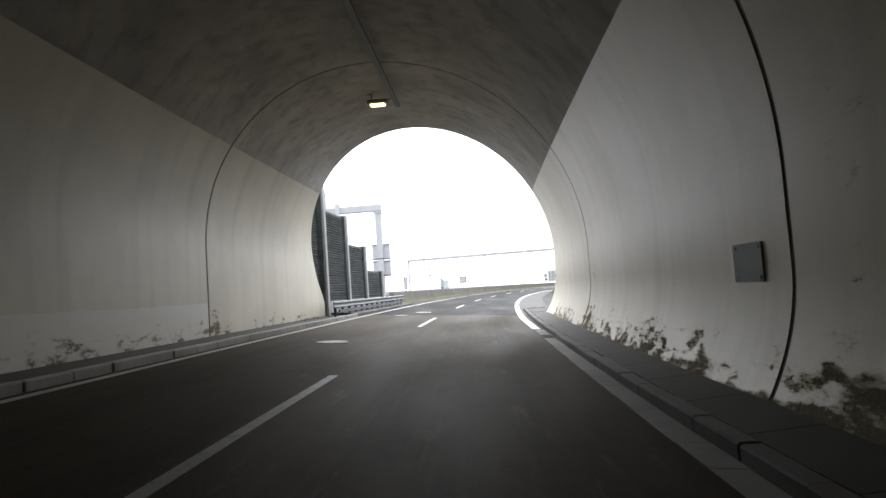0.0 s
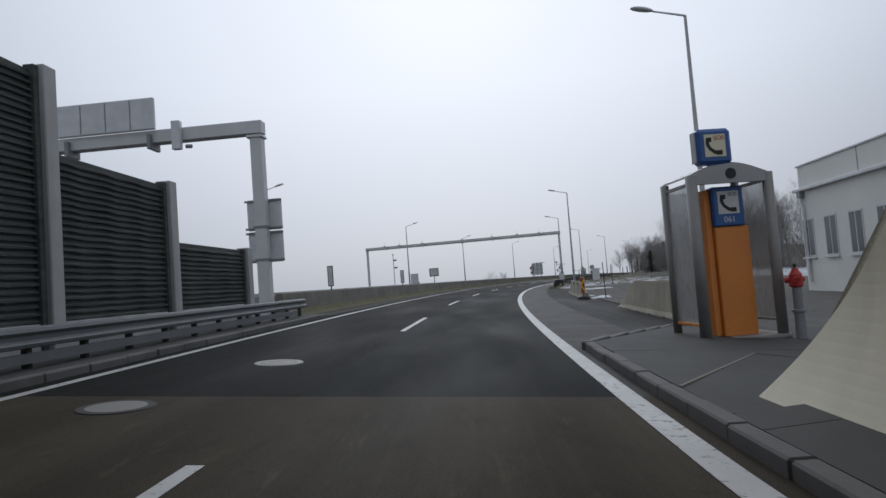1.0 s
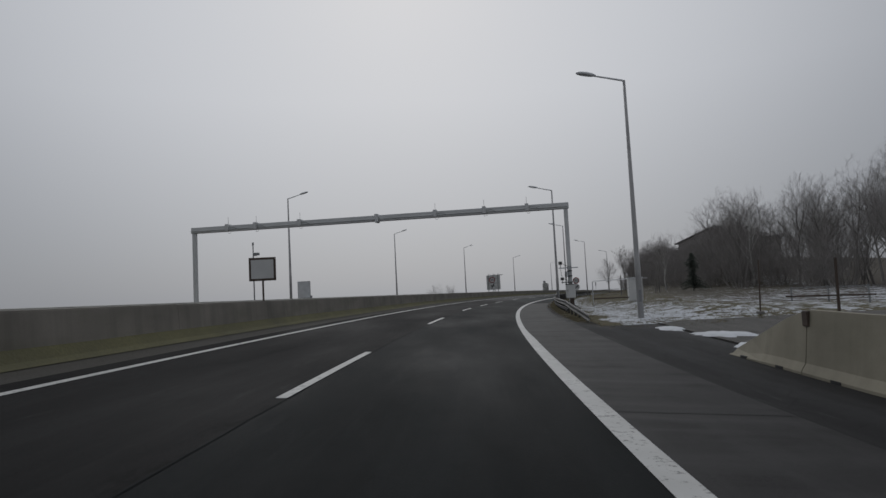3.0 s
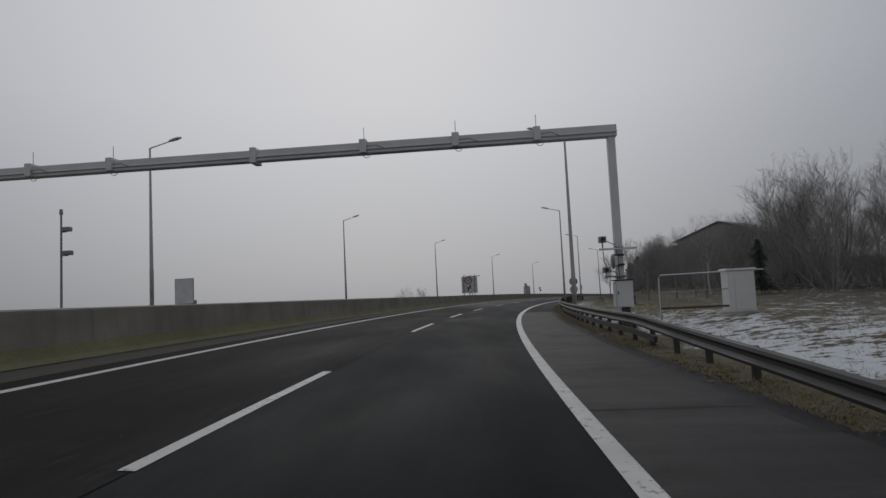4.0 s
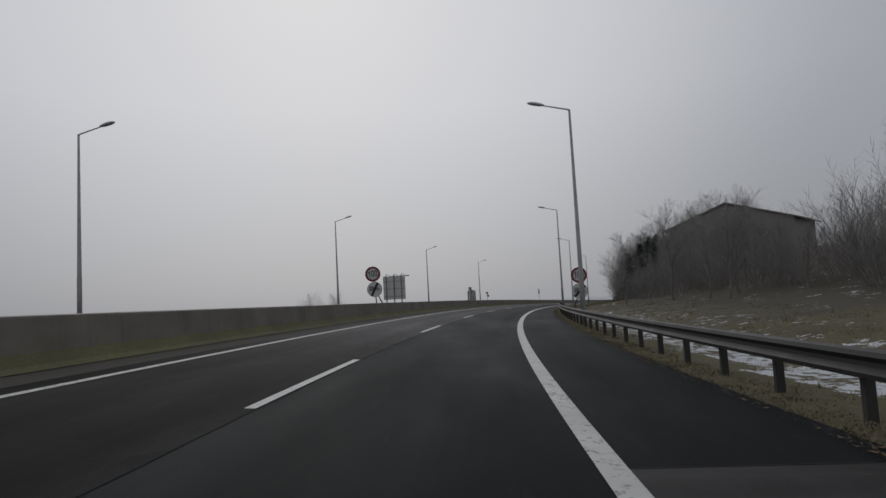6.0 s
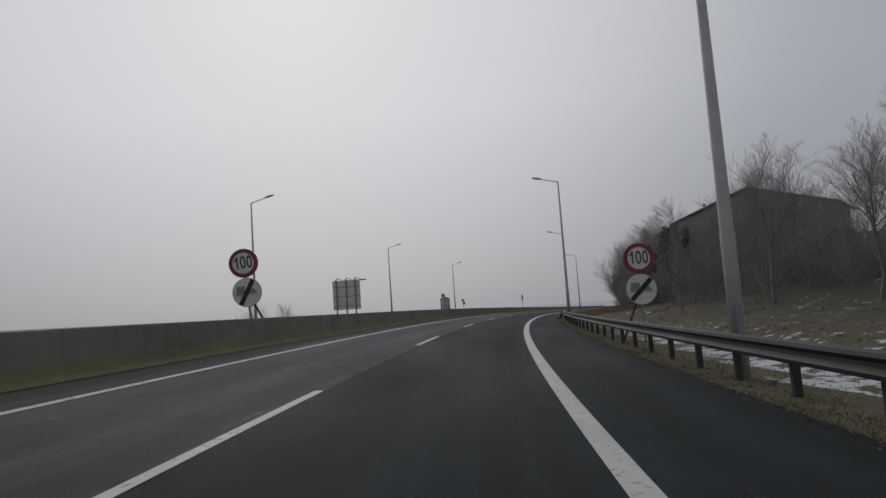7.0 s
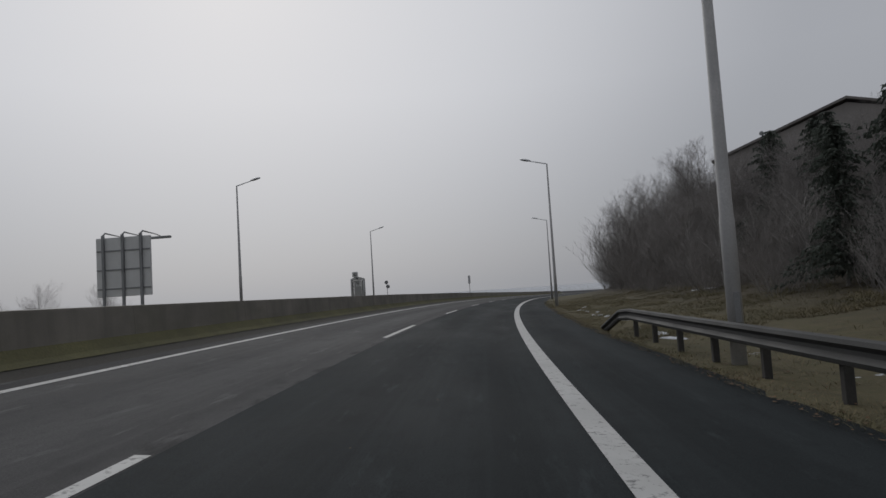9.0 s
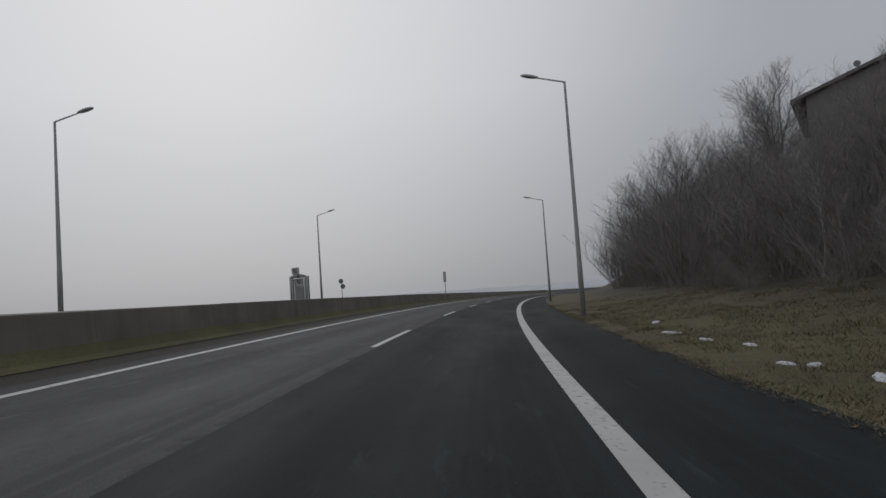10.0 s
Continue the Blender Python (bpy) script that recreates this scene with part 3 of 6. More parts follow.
for s in (42.9, 46.6, 51.1, 55.4, 59.7, 64.2, 68.4, 73.1, 77.6, 82.0, 86.7, 94.4, 99.0, 103.5, 108.5, 113.2, 118.0, 122.9, 128.1, 133.0):
    sweep("slab_joint", [(0.16, 0.004), (1.1, 0.004), (2.2 if s < 93 else 2.02, 0.004)], s, s + 0.022, 0.022, ASPHALT_SHOULDER, road, over=True)
# the paler yard ends in a broken edge over the shoulder
sweep("yard_pavement", [(5.1, 0.018), (6, 0.02), (12, 0.02), (24, 0.0)], 38.5, 90, 2, ASPHALT_YARD, road, "pale dry asphalt yard beside the road", over=True)
sweep("pavement_edge", [(-0.05, 0.006), (0.0, 0.022), (0.07, 0.024)], 38.5, 90, 0.2, VERGE_DARK, road, "crumbled dark edge of the yard paving", over=True,
      shift=lambda s: 5.08 + 0.05 * noise.noise(Vector((s * 2.1, 0, 0))) + 0.03 * noise.noise(Vector((s * 6.3, 4, 0))))
MOSS = plain("moss_band", (0.125, 0.118, 0.058), 0.95, 0, 0.3, 18, 0.6, 0.9, 0.02)
# dirt and gravel washed against the median
VERGE = plain("gravel_dirt", (0.05, 0.046, 0.038), 0.95, 0, 0.3, 22, 0.8, 0.9, 0.02)
sweep("median_verge", [(-8.75, 0.06), (-8.2, 0.045), (-7.8, 0.012), (-7.6, -0.01)], 45, 420, 1.0, VERGE, road, "strip of gravel and dirt against the barrier")
sweep("moss_band", [(-8.605, 0.315), (-8.52, 0.22), (-8.44, 0.13), (-8.25, 0.06)], 46, 420, 1.0, MOSS, road, "olive band of moss on the barrier foot")


# ---- the tunnel ----
RING_D, RING_H, RING_R = -3.66, 2.48, 5.28
tunnel = thing("tunnel", Matrix(), "round concrete road tunnel with cream painted walls", "tunnel", kind="structure")


def ring_point(angle, r=RING_R):
    return RING_D + r * math.sin(angle), RING_H + r * math.cos(angle)


def arc(a0, a1, r=RING_R, n=12):
    return [ring_point(a0 + (a1 - a0) * i / n, r) for i in range(n + 1)]


FOOT = radians(90)
COAT_AT = radians(57.5)


def wall_line(sign, off=0.0):
    """Upright foot, then the arch up to the edge of the paint."""
    hs = [-0.12 + (RING_H + 0.12) * i / 26 for i in range(26)]
    lean = [0.0 if sign < 0 else -0.20 * max(0.0, 1.6 - h) ** 2 for h in hs]
    return [(RING_D + sign * (RING_R + off) + b, h) for h, b in zip(hs, lean)] + arc(sign * FOOT, sign * COAT_AT, RING_R + off, 26)


def outline(off):
    return wall_line(-1, off) + arc(-COAT_AT, COAT_AT, RING_R + off, 36)[1:-1] + wall_line(1, off)[::-1]


def askew(s, d, h):
    """The rings stand a little askew to the road."""
    return 0.095 * (d - RING_D) if s > -40 else 0.0


def shell(name, sign, s0, s1, material, label, portal=False):
    if sign:
        prof = wall_line(sign) + wall_line(sign, 0.45)[::-1]
    else:
        prof = arc(-COAT_AT, COAT_AT, RING_R, 40) + arc(COAT_AT, -COAT_AT, RING_R + 0.45, 40)

    def cut(s, d, h):
        # the mouth leans back and runs out further at the foot
        w = (s - s0) / (s1 - s0)
        flare = 0.5 * max(0.0, 1.77 - max(h, 0.15 if d > -3 else 0.7))
        return w * (-0.483 * h + flare) + (1 - w) * askew(s, d, h) if portal else askew(s, d, h)
    return sweep(name, prof, s0, s1, 1.5, material, tunnel, label, closed=True, skew=cut, smooth=False)


JOINTS = [-42, -29.75, -18.15, -6.15, 5.85, 17.4]
for a, b in zip(JOINTS, JOINTS[1:] + [28.48]):
    last = b > 28
    b_ = b if last else b - 0.08
    for sign in (-1, 1):
        shell("painted_wall", sign, a, b_, COAT if sign > 0 else (COAT_END if last else COAT_LEFT), "cream painted lining, flaking near the walkway", last)
    shell("vault", 0, a, b_, VAULT, "bare grey concrete vault", last)
for a in JOINTS[1:]:
    prof = outline(0.01) + outline(0.4)[::-1]
    sweep("joint", prof, a - 0.08, a, 0.08, JOINT, tunnel, "dark recessed joint between lining rings", closed=True, skew=askew)
# unseen plug added behind the camera to keep daylight out of the tube
bmw = bmesh.new()
bmw.faces.new([bmw.verts.new(P(-42.4, d, h)) for d, h in outline(0.42)])
part("end_wall", bmw, CONCRETE_DARK, tunnel)
# cable tray and lamp under the crown
sweep("cable_tray", [(-3.95, 7.52), (-3.80, 7.52), (-3.80, 7.60), (-3.95, 7.60)], -40, 21.0, 3, GALV_DULL, tunnel, "grey cable tray under the crown", closed=True)

# walkways
walkway = thing("walkway", Matrix(), "raised grey concrete walkway with kerb stones", "walkway", kind="structure")
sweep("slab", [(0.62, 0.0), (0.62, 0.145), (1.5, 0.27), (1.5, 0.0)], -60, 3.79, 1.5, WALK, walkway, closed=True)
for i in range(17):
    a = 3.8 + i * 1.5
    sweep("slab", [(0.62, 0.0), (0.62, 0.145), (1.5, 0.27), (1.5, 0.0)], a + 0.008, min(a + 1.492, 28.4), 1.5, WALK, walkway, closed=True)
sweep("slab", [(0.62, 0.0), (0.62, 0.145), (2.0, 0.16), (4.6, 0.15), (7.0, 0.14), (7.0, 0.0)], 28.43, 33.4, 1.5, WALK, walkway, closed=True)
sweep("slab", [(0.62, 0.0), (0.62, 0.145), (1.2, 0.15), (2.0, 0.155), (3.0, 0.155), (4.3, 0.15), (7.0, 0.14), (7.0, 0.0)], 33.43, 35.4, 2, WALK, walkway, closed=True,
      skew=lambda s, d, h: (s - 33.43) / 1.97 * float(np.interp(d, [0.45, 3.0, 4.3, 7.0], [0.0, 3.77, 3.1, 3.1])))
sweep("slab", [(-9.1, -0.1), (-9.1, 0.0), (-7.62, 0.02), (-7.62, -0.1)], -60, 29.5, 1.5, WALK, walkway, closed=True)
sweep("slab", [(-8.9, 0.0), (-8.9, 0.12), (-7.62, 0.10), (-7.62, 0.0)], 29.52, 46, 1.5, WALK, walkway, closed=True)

for pts in (((29.76, 0.62), (32.86, 2.73)), ((32.86, 2.73), (31.9, 3.4))):
    (sa, da), (sb, db) = pts
    bm = bmesh.new()
    q = [P(sa, da, 0.166), P(sb, db, 0.166), P(sb + 0.03, db - 0.02, 0.166), P(sa + 0.03, da - 0.02, 0.166)]
    lo = [bm.verts.new(v - Vector((0, 0, 0.03))) for v in q]
    hi = [bm.verts.new(v) for v in q]
    bm.faces.new(hi)
    for i in range(4):
        bm.faces.new((lo[i], lo[(i + 1) % 4], hi[(i + 1) % 4], hi[i]))
    bmesh.ops.recalc_face_normals(bm, faces=bm.faces)
    part("sealed_joint", bm, JOINT, walkway, "dark sealed joint in the paving")


def tilt_(s, d, h=0.0):
    return Matrix.Translation(P(s, d, h)) @ Matrix.Rotation(-heading(s), 4, "Z") @ Matrix.Rotation(math.atan(BANK), 4, "Y")


def kerb_mesh():
    bm = box(0, 0.19, 0.001, 1.001, -0.1, 0.145, 0.02)
    return bm


first = part("kerb_stone", kerb_mesh(), KERB, walkway)
first.matrix_basis = Matrix.Translation(P(-10, 0.42)) @ Matrix.Rotation(-heading(-10), 4, "Z")
for i in range(1, 45):
    again(first, Matrix.Translation(P(-10 + i, 0.42 + 0.006 * math.sin(i * 2.3), 0.008 * math.sin(i * 1.7))) @ Matrix.Rotation(-heading(-10 + i) + 0.006 * math.sin(i * 3.1), 4, "Z"), walkway)
pale = part("kerb_stone", kerb_mesh(), KERB_PALE, walkway, "pale grey kerb stone")
pale.matrix_basis = Matrix.Translation(P(-11, -7.66, -0.03)) @ Matrix.Rotation(-heading(-11), 4, "Z")
for i in range(0, 56):
    again(pale if i < 39 else first, Matrix.Translation(P(-10 + i, -7.66 + 0.006 * math.sin(i * 2.9), -0.03 + 0.006 * math.sin(i * 1.3))) @ Matrix.Rotation(-heading(-10 + i) + 0.005 * math.sin(i * 3.7), 4, "Z"), walkway)
gut = part("gutter_slab", box(0, 0.3, 0.003, 0.797, -0.08, 0.005, 0.006), GUTTER, walkway, "pale gutter slab")
gut.matrix_basis = tilt_(4, 0.12)
for i in range(1, 20):
    again(gut, tilt_(4 + i * 0.8, 0.12 + 0.005 * math.sin(i * 2.0), 0.003 * math.sin(i * 1.1)), walkway)
for i in range(5):
    again(first, Matrix.Translation(P(35.0 + i * 0.83, 0.36 + i * 0.56, 0.004)) @ Matrix.Rotation(-heading(36) - radians(34), 4, "Z"), walkway)


# ---- median barrier ----
barrier = thing("median_barrier", Matrix(), "weathered concrete median barrier with mossy foot", "barrier", kind="structure")
SEG = 6.0
prof = [(-0.36, 0.0), (-0.36, 0.10), (-0.20, 0.30), (-0.12, 0.92), (0.12, 0.92), (0.20, 0.30), (0.36, 0.10), (0.36, 0.0)]
bm = bmesh.new()
ends = [[bm.verts.new((x, y, z)) for x, z in prof] for y in (-SEG / 2 + 0.003, SEG / 2 - 0.003)]
for j in range(len(prof)):
    bm.faces.new((ends[0][j], ends[0][(j + 1) % 8], ends[1][(j + 1) % 8], ends[1][j]))
bm.faces.new(ends[0][::-1])
bm.faces.new(ends[1])
bmesh.ops.recalc_face_normals(bm, faces=bm.faces)
bmesh.ops.bevel(bm, geom=[e for e in bm.edges if abs(e.verts[0].co.z - 0.92) < 0.01 and abs(e.verts[1].co.z - 0.92) < 0.01], offset=0.03, segments=2, affect="EDGES")
seg = part("segment", bm, CONCRETE_BARRIER, barrier)


def tilt(s, d, h=0.0):
    return Matrix.Translation(P(s, d, h)) @ Matrix.Rotation(-heading(s), 4, "Z") @ Matrix.Rotation(float(np.interp(s, S, GRADE)), 4, "X") @ Matrix.Rotation(math.atan(BANK), 4, "Y")


def stretched(s, h=0.0):
    return tilt(s, -8.82, h) @ Matrix.Diagonal((1, 1 + 8.82 * float(np.interp(s, KNOTS, BENDS)), 1, 1))


seg.matrix_basis = stretched(44.6 + SEG / 2)
for i in range(1, 62):
    again(seg, stretched(44.6 + SEG * (i + 0.5), 0.006 * math.sin(i * 5.1)), barrier)
sweep("far_parapet", [(-21.6, 0), (-21.6, 0.3), (-21.2, 0.3), (-21.2, 0)], 46, 420, 4, CONCRETE_PALE, barrier, "low pale kerb of the far carriageway", closed=True)


# ---- guardrails ----
WAVE = [(0.0, 0.0), (0.06, 0.02), (0.075, 0.07), (0.01, 0.13), (0.01, 0.18), (0.075, 0.24), (0.06, 0.29), (0.0, 0.31)]


def guardrail(label, s0, s1, d_at, top, side, spacing, lower, post_d, drop0=0.0, drop1=0.0, steel=RAIL):
    """A wave-beam rail on posts; side: -1 faces left, 1 faces right."""
    rail = thing("guardrail", Matrix(), label, "guardrail")
    n = max(2, round((s1 - s0) / 1.0))
    bm = bmesh.new()
    rows, low = [], []
    for i in range(n + 1):
        s = s0 + (s1 - s0) * i / n
        fall = max(0.0, drop0 - (s - s0) * 0.036) if drop0 else 0.0
        if drop1:
            fall = max(fall, drop1 - (s1 - s) * drop1 / 2.2)
        d, z = d_at(s), top - 0.31 - fall
        ring = [(side * x, h) for x, h in WAVE] + [(side * (x - 0.012), h) for x, h in reversed(WAVE)]
        rows.append([bm.verts.new(G(s, d + x, 0) * 1.0 + Vector((0, 0, z + h))) for x, h in ring])
        low.append((s, d, fall))
    m = len(rows[0])
    for a, b in zip(rows, rows[1:]):
        for j in range(m):
            bm.faces.new((a[j], a[(j + 1) % m], b[(j + 1) % m], b[j]))
    bm.faces.new(rows[0][::-1])
    bm.faces.new(rows[-1])
    bmesh.ops.recalc_face_normals(bm, faces=bm.faces)
    part("beam", bm, steel, rail, "weathered wave-profile steel beam")
    if lower:
        bm = bmesh.new()
        rows = []
        for s, d, fall in low:
            if lower[0] <= s <= lower[1]:
                rows.append([bm.verts.new(G(s, d + x * side, 0) + Vector((0, 0, z - fall))) for x, z in ((-0.03, 0.2), (0.05, 0.2), (0.05, 0.34), (-0.03, 0.34))])
        for a, b in zip(rows, rows[1:]):
            for j in range(4):
                bm.faces.new((a[j], a[(j + 1) % 4], b[(j + 1) % 4], b[j]))
        bm.faces.new(rows[0][::-1])
        bm.faces.new(rows[-1])
        bmesh.ops.recalc_face_normals(bm, faces=bm.faces)
        part("lower_beam", bm, steel, rail, "flat lower steel beam")
    bm = box(-0.055, 0.055, -0.05, 0.05, -0.25, top - 0.03, 0.008)
    post, k = part("post", bm, POST_STEEL, rail), 0
    s = s0 + 0.8 + (4.0 if drop0 else 0.0)
    while s < s1 - (1.6 if drop1 else 0.3):
        m_ = along(s, d_at(s) + post_d, -(max(0.0, drop0 - (s - s0) * 0.036) if drop0 else 0.0))
        if k == 0:
            post.matrix_basis = m_
        else:
            again(post, m_, rail)
        s, k = s + spacing, k + 1
    return rail


def right_rail(s):
    return float(np.interp(s, [90, 96, 104, 120, 150, 170, 190, 205, 207.6], [2.85, 2.85, 2.85, 2.82, 2.8, 2.78, 2.74, 2.75, 2.5]))


guardrail("weathered steel guardrail along the grass verge, ends bent to the ground", 91.8, 207.7, right_rail, 0.75, -1, 2.0, (101.4, 131), 0.12, 0.42, 0.62)
guardrail("double steel guardrail before the noise wall at the tunnel mouth", 26.8, 45.2, lambda s: -8.05, 0.72, 1, 1.33, (27, 45), -0.12, steel=RAIL_PALE)


# ---- lighting columns ----
def street_lamp(m, side, height, group):
    """side: 1 has its arm to local +x."""
    t = thing("street_lamp", m, "tall grey steel lighting column with a short arm, unlit", "street lamp", group)
    part("column", tube(bmesh.new(), [(0, 0, -0.3), (0, 0, 2.4), (0, 0, 2.45), (0, 0, height)], [0.125, 0.122, 0.112, 0.055], 12), COLUMN, t, smooth=True)
    part("arm", tube(bmesh.new(), [(0, 0, height - 0.06), (side * 0.06, 0, height), (side * 1.25, 0, height + 0.30)], [0.05, 0.045, 0.035], 8), GALV, t, smooth=True)
    bm = bmesh.new()
    bmesh.ops.create_uvsphere(bm, u_segments=14, v_segments=8, radius=1.0)
    for v in bm.verts:
        x, y, z = v.co
        v.co = (x * 0.46, y * (0.17 + 0.03 * x), z * (0.11 if z > 0 else 0.07))
    bmesh.ops.transform(bm, matrix=Matrix.Translation((side * 1.62, 0, height + 0.40)) @ Matrix.Rotation(-side * 0.22, 4, "Y") @ Matrix.Scale(side, 4, (1, 0, 0)), verts=bm.verts)
    bmesh.ops.recalc_face_normals(bm, faces=bm.faces)
    part("lamp_head", bm, GALV, t, "flat oval grey lamp head", smooth=True)
    part("door", box(-0.05, 0.05, -0.14, -0.125, 0.7, 1.2, 0.004), GALV_DULL, t)
    return t


for s, d, top in [(47.4, 7.1, 11.5), (93.4, 5.2, 10.4), (122.3, 3.12, 10.25), (158.9, 3.08, 10.6), (198.2, 3.1, 11.0), (236.8, 2.92, 11.1), (276, 2.9, 11.0)]:
    street_lamp(along(s, d), -1, top, "lamps along the right verge")
for s, d, top in [(75.4, -22.0, 9.5), (121.8, -21.55, 9.8), (157.8, -22.4, 10.0), (197.2, -22.4, 10.3), (235.4, -22.0, 9.8), (274, -22.0, 9.8)]:
    street_lamp(along(s, d), 1, top, "lamps along the far carriageway")


# ---- the gantry over the road ----
def gantry():
    t = thing("gantry", along(110.0, -10.0), "pale grey steel gantry spanning both carriageways, with small sensors", "gantry")
    zt = 7.37 - (P(110, -10).z - P(110, 0).z)
    x0, x1 = -14.1, 13.88
    part("beam", box(x0, x1, -0.20, 0.20, zt - 0.43, zt, 0.02), GANTRY, t)
    part("lower_flange", box(x0, x1, -0.27, -0.203, zt - 0.30, zt - 0.25, 0.01), GANTRY, t)
    for x in (x0 + 0.2, x1 - 0.2):
        zb = lift(110, x - 10) - BANK * x
        part("post", box(x - 0.15, x + 0.13, -0.14, 0.14, zb - 0.2, zt - 0.433, 0.02), GANTRY, t)
        part("foot_plate", box(x - 0.45, x + 0.45, -0.45, 0.45, zb - 0.2, zb + 0.28, 0.03), CONCRETE_PALE, t)
    part("splice_plate", box(0.1, 0.34, -0.34, 0.34, zt - 0.52, zt + 0.09, 0.02), GANTRY, t)
    for x in (-11.2, -9.0, -5.6, 4.5, 8.0, 11.0):
        part("sensor", box(x - 0.13, x + 0.13, -0.34, 0.26, zt - 0.42, zt + 0.10, 0.015), GANTRY, t)
        part("rod", rod((x, 0, zt + 0.1), (x, 0, zt + 0.62), 0.012, n=6), GALV_DULL, t)
        bm = tube(bmesh.new(), [(x + 0.1 + 0.12 * math.cos(q), -0.1, zt - 0.50 + 0.08 * math.sin(q)) for q in np.linspace(0.4, -3.6, 8)], [0.012] * 8, 5)
        part("cable_loop", bm, BLACK, t)
        part("cable", tube(bmesh.new(), [(x + 0.13, -0.3, zt - 0.2), (x + 0.5, -0.3, zt - 0.16), (x + 0.8, -0.29, zt - 0.30)], [0.012] * 3, 5), BLACK, t)
    return t


gantry()


# ---- signs ----
def disc(r, depth, y, z, x=0.0, n=40):
    bm = bmesh.new()
    bmesh.ops.create_cone(bm, cap_ends=True, segments=n, radius1=r, radius2=r, depth=depth)
    bmesh.ops.transform(bm, matrix=Matrix.Translation((x, y, z)) @ Matrix.Rotation(math.pi / 2, 4, "X"), verts=bm.verts)
    return bm


FACE = Matrix.Rotation(math.pi / 2, 4, "X")     # flat shapes that face local -y


def limit_signs(m, brace, label, slant):
    """100 over end of the lorry overtaking ban, on one pole with a slanting brace."""
    t = thing("road_sign", m, label, "road sign", "limit signs on both sides of the road")
    r = 0.505
    part("pole", rod((0, 0.05, -0.2), (0, 0.05, 3.3), 0.045), GALV_DULL, t)
    part("brace", rod((brace * 0.15, 0.08, 1.5), (brace * 0.75, 0.5, -0.2), 0.04), RUST, t)
    up = part("limit_disc", disc(r, 0.03, -0.03, 2.91), SIGN_RED, t, "round white sign with red rim and black 100")
    part("rim", disc(r + 0.012, 0.02, -0.012, 2.91), GALV_DULL, up)
    part("face", disc(r * 0.74, 0.01, -0.048, 2.91), WHITE, up)
    for x, ch in ((-0.205, "1"), (-0.01, "0"), (0.215, "0")):
        words("digit", ch, 0.52, BLACK, up, Matrix.Translation((x, -0.056, 2.915)) @ FACE @ Matrix.Diagonal((0.80, 1.2, 1, 1)), bold=0.004)
    bm = box(-0.025, 0.025, -0.058, -0.0535, -0.07, 0.07, 0.0, Matrix.Translation((-0.262, 0, 3.045)) @ Matrix.Rotation(radians(52), 4, "Y"))
    part("digit_flag", bm, BLACK, up)
    lo = part("end_disc", disc(r, 0.03, -0.03, 1.87), WHITE, t, "round white sign with grey vehicles and a black slash")
    part("rim", disc(r + 0.012, 0.02, -0.012, 1.87), GALV_DULL, lo)
    part("slash", box(-0.078, 0.078, -0.056, -0.0455, -0.485, 0.485, 0, Matrix.Translation((0, 0, 1.87)) @ Matrix.Rotation(radians(slant), 4, "Y")), BLACK, lo)
    bm = box(-0.34, -0.05, -0.050, -0.0455, 1.80, 2.10, 0)
    block(bm, -0.38, -0.345, -0.050, -0.0455, 1.80, 1.93)
    part("lorry", bm, SIGN_GREY, lo)
    bm = box(0.05, 0.34, -0.050, -0.0455, 1.80, 1.90, 0)
    block(bm, 0.10, 0.27, -0.050, -0.0455, 1.90, 1.98)
    part("car", bm, SIGN_GREY, lo)
    part("ground_bar", box(-0.42, 0.42, -0.050, -0.0455, 1.765, 1.78, 0), SIGN_GREY, lo)
    return t


limit_signs(along(169.6, 3.82, -0.11, 4), -1, "speed limit sign over end-of-ban sign behind the guardrail", 45)
limit_signs(along(169.3, -9.58, -0.05, 8, -5.0), 1, "speed limit sign over end-of-ban sign behind the median barrier", 32)


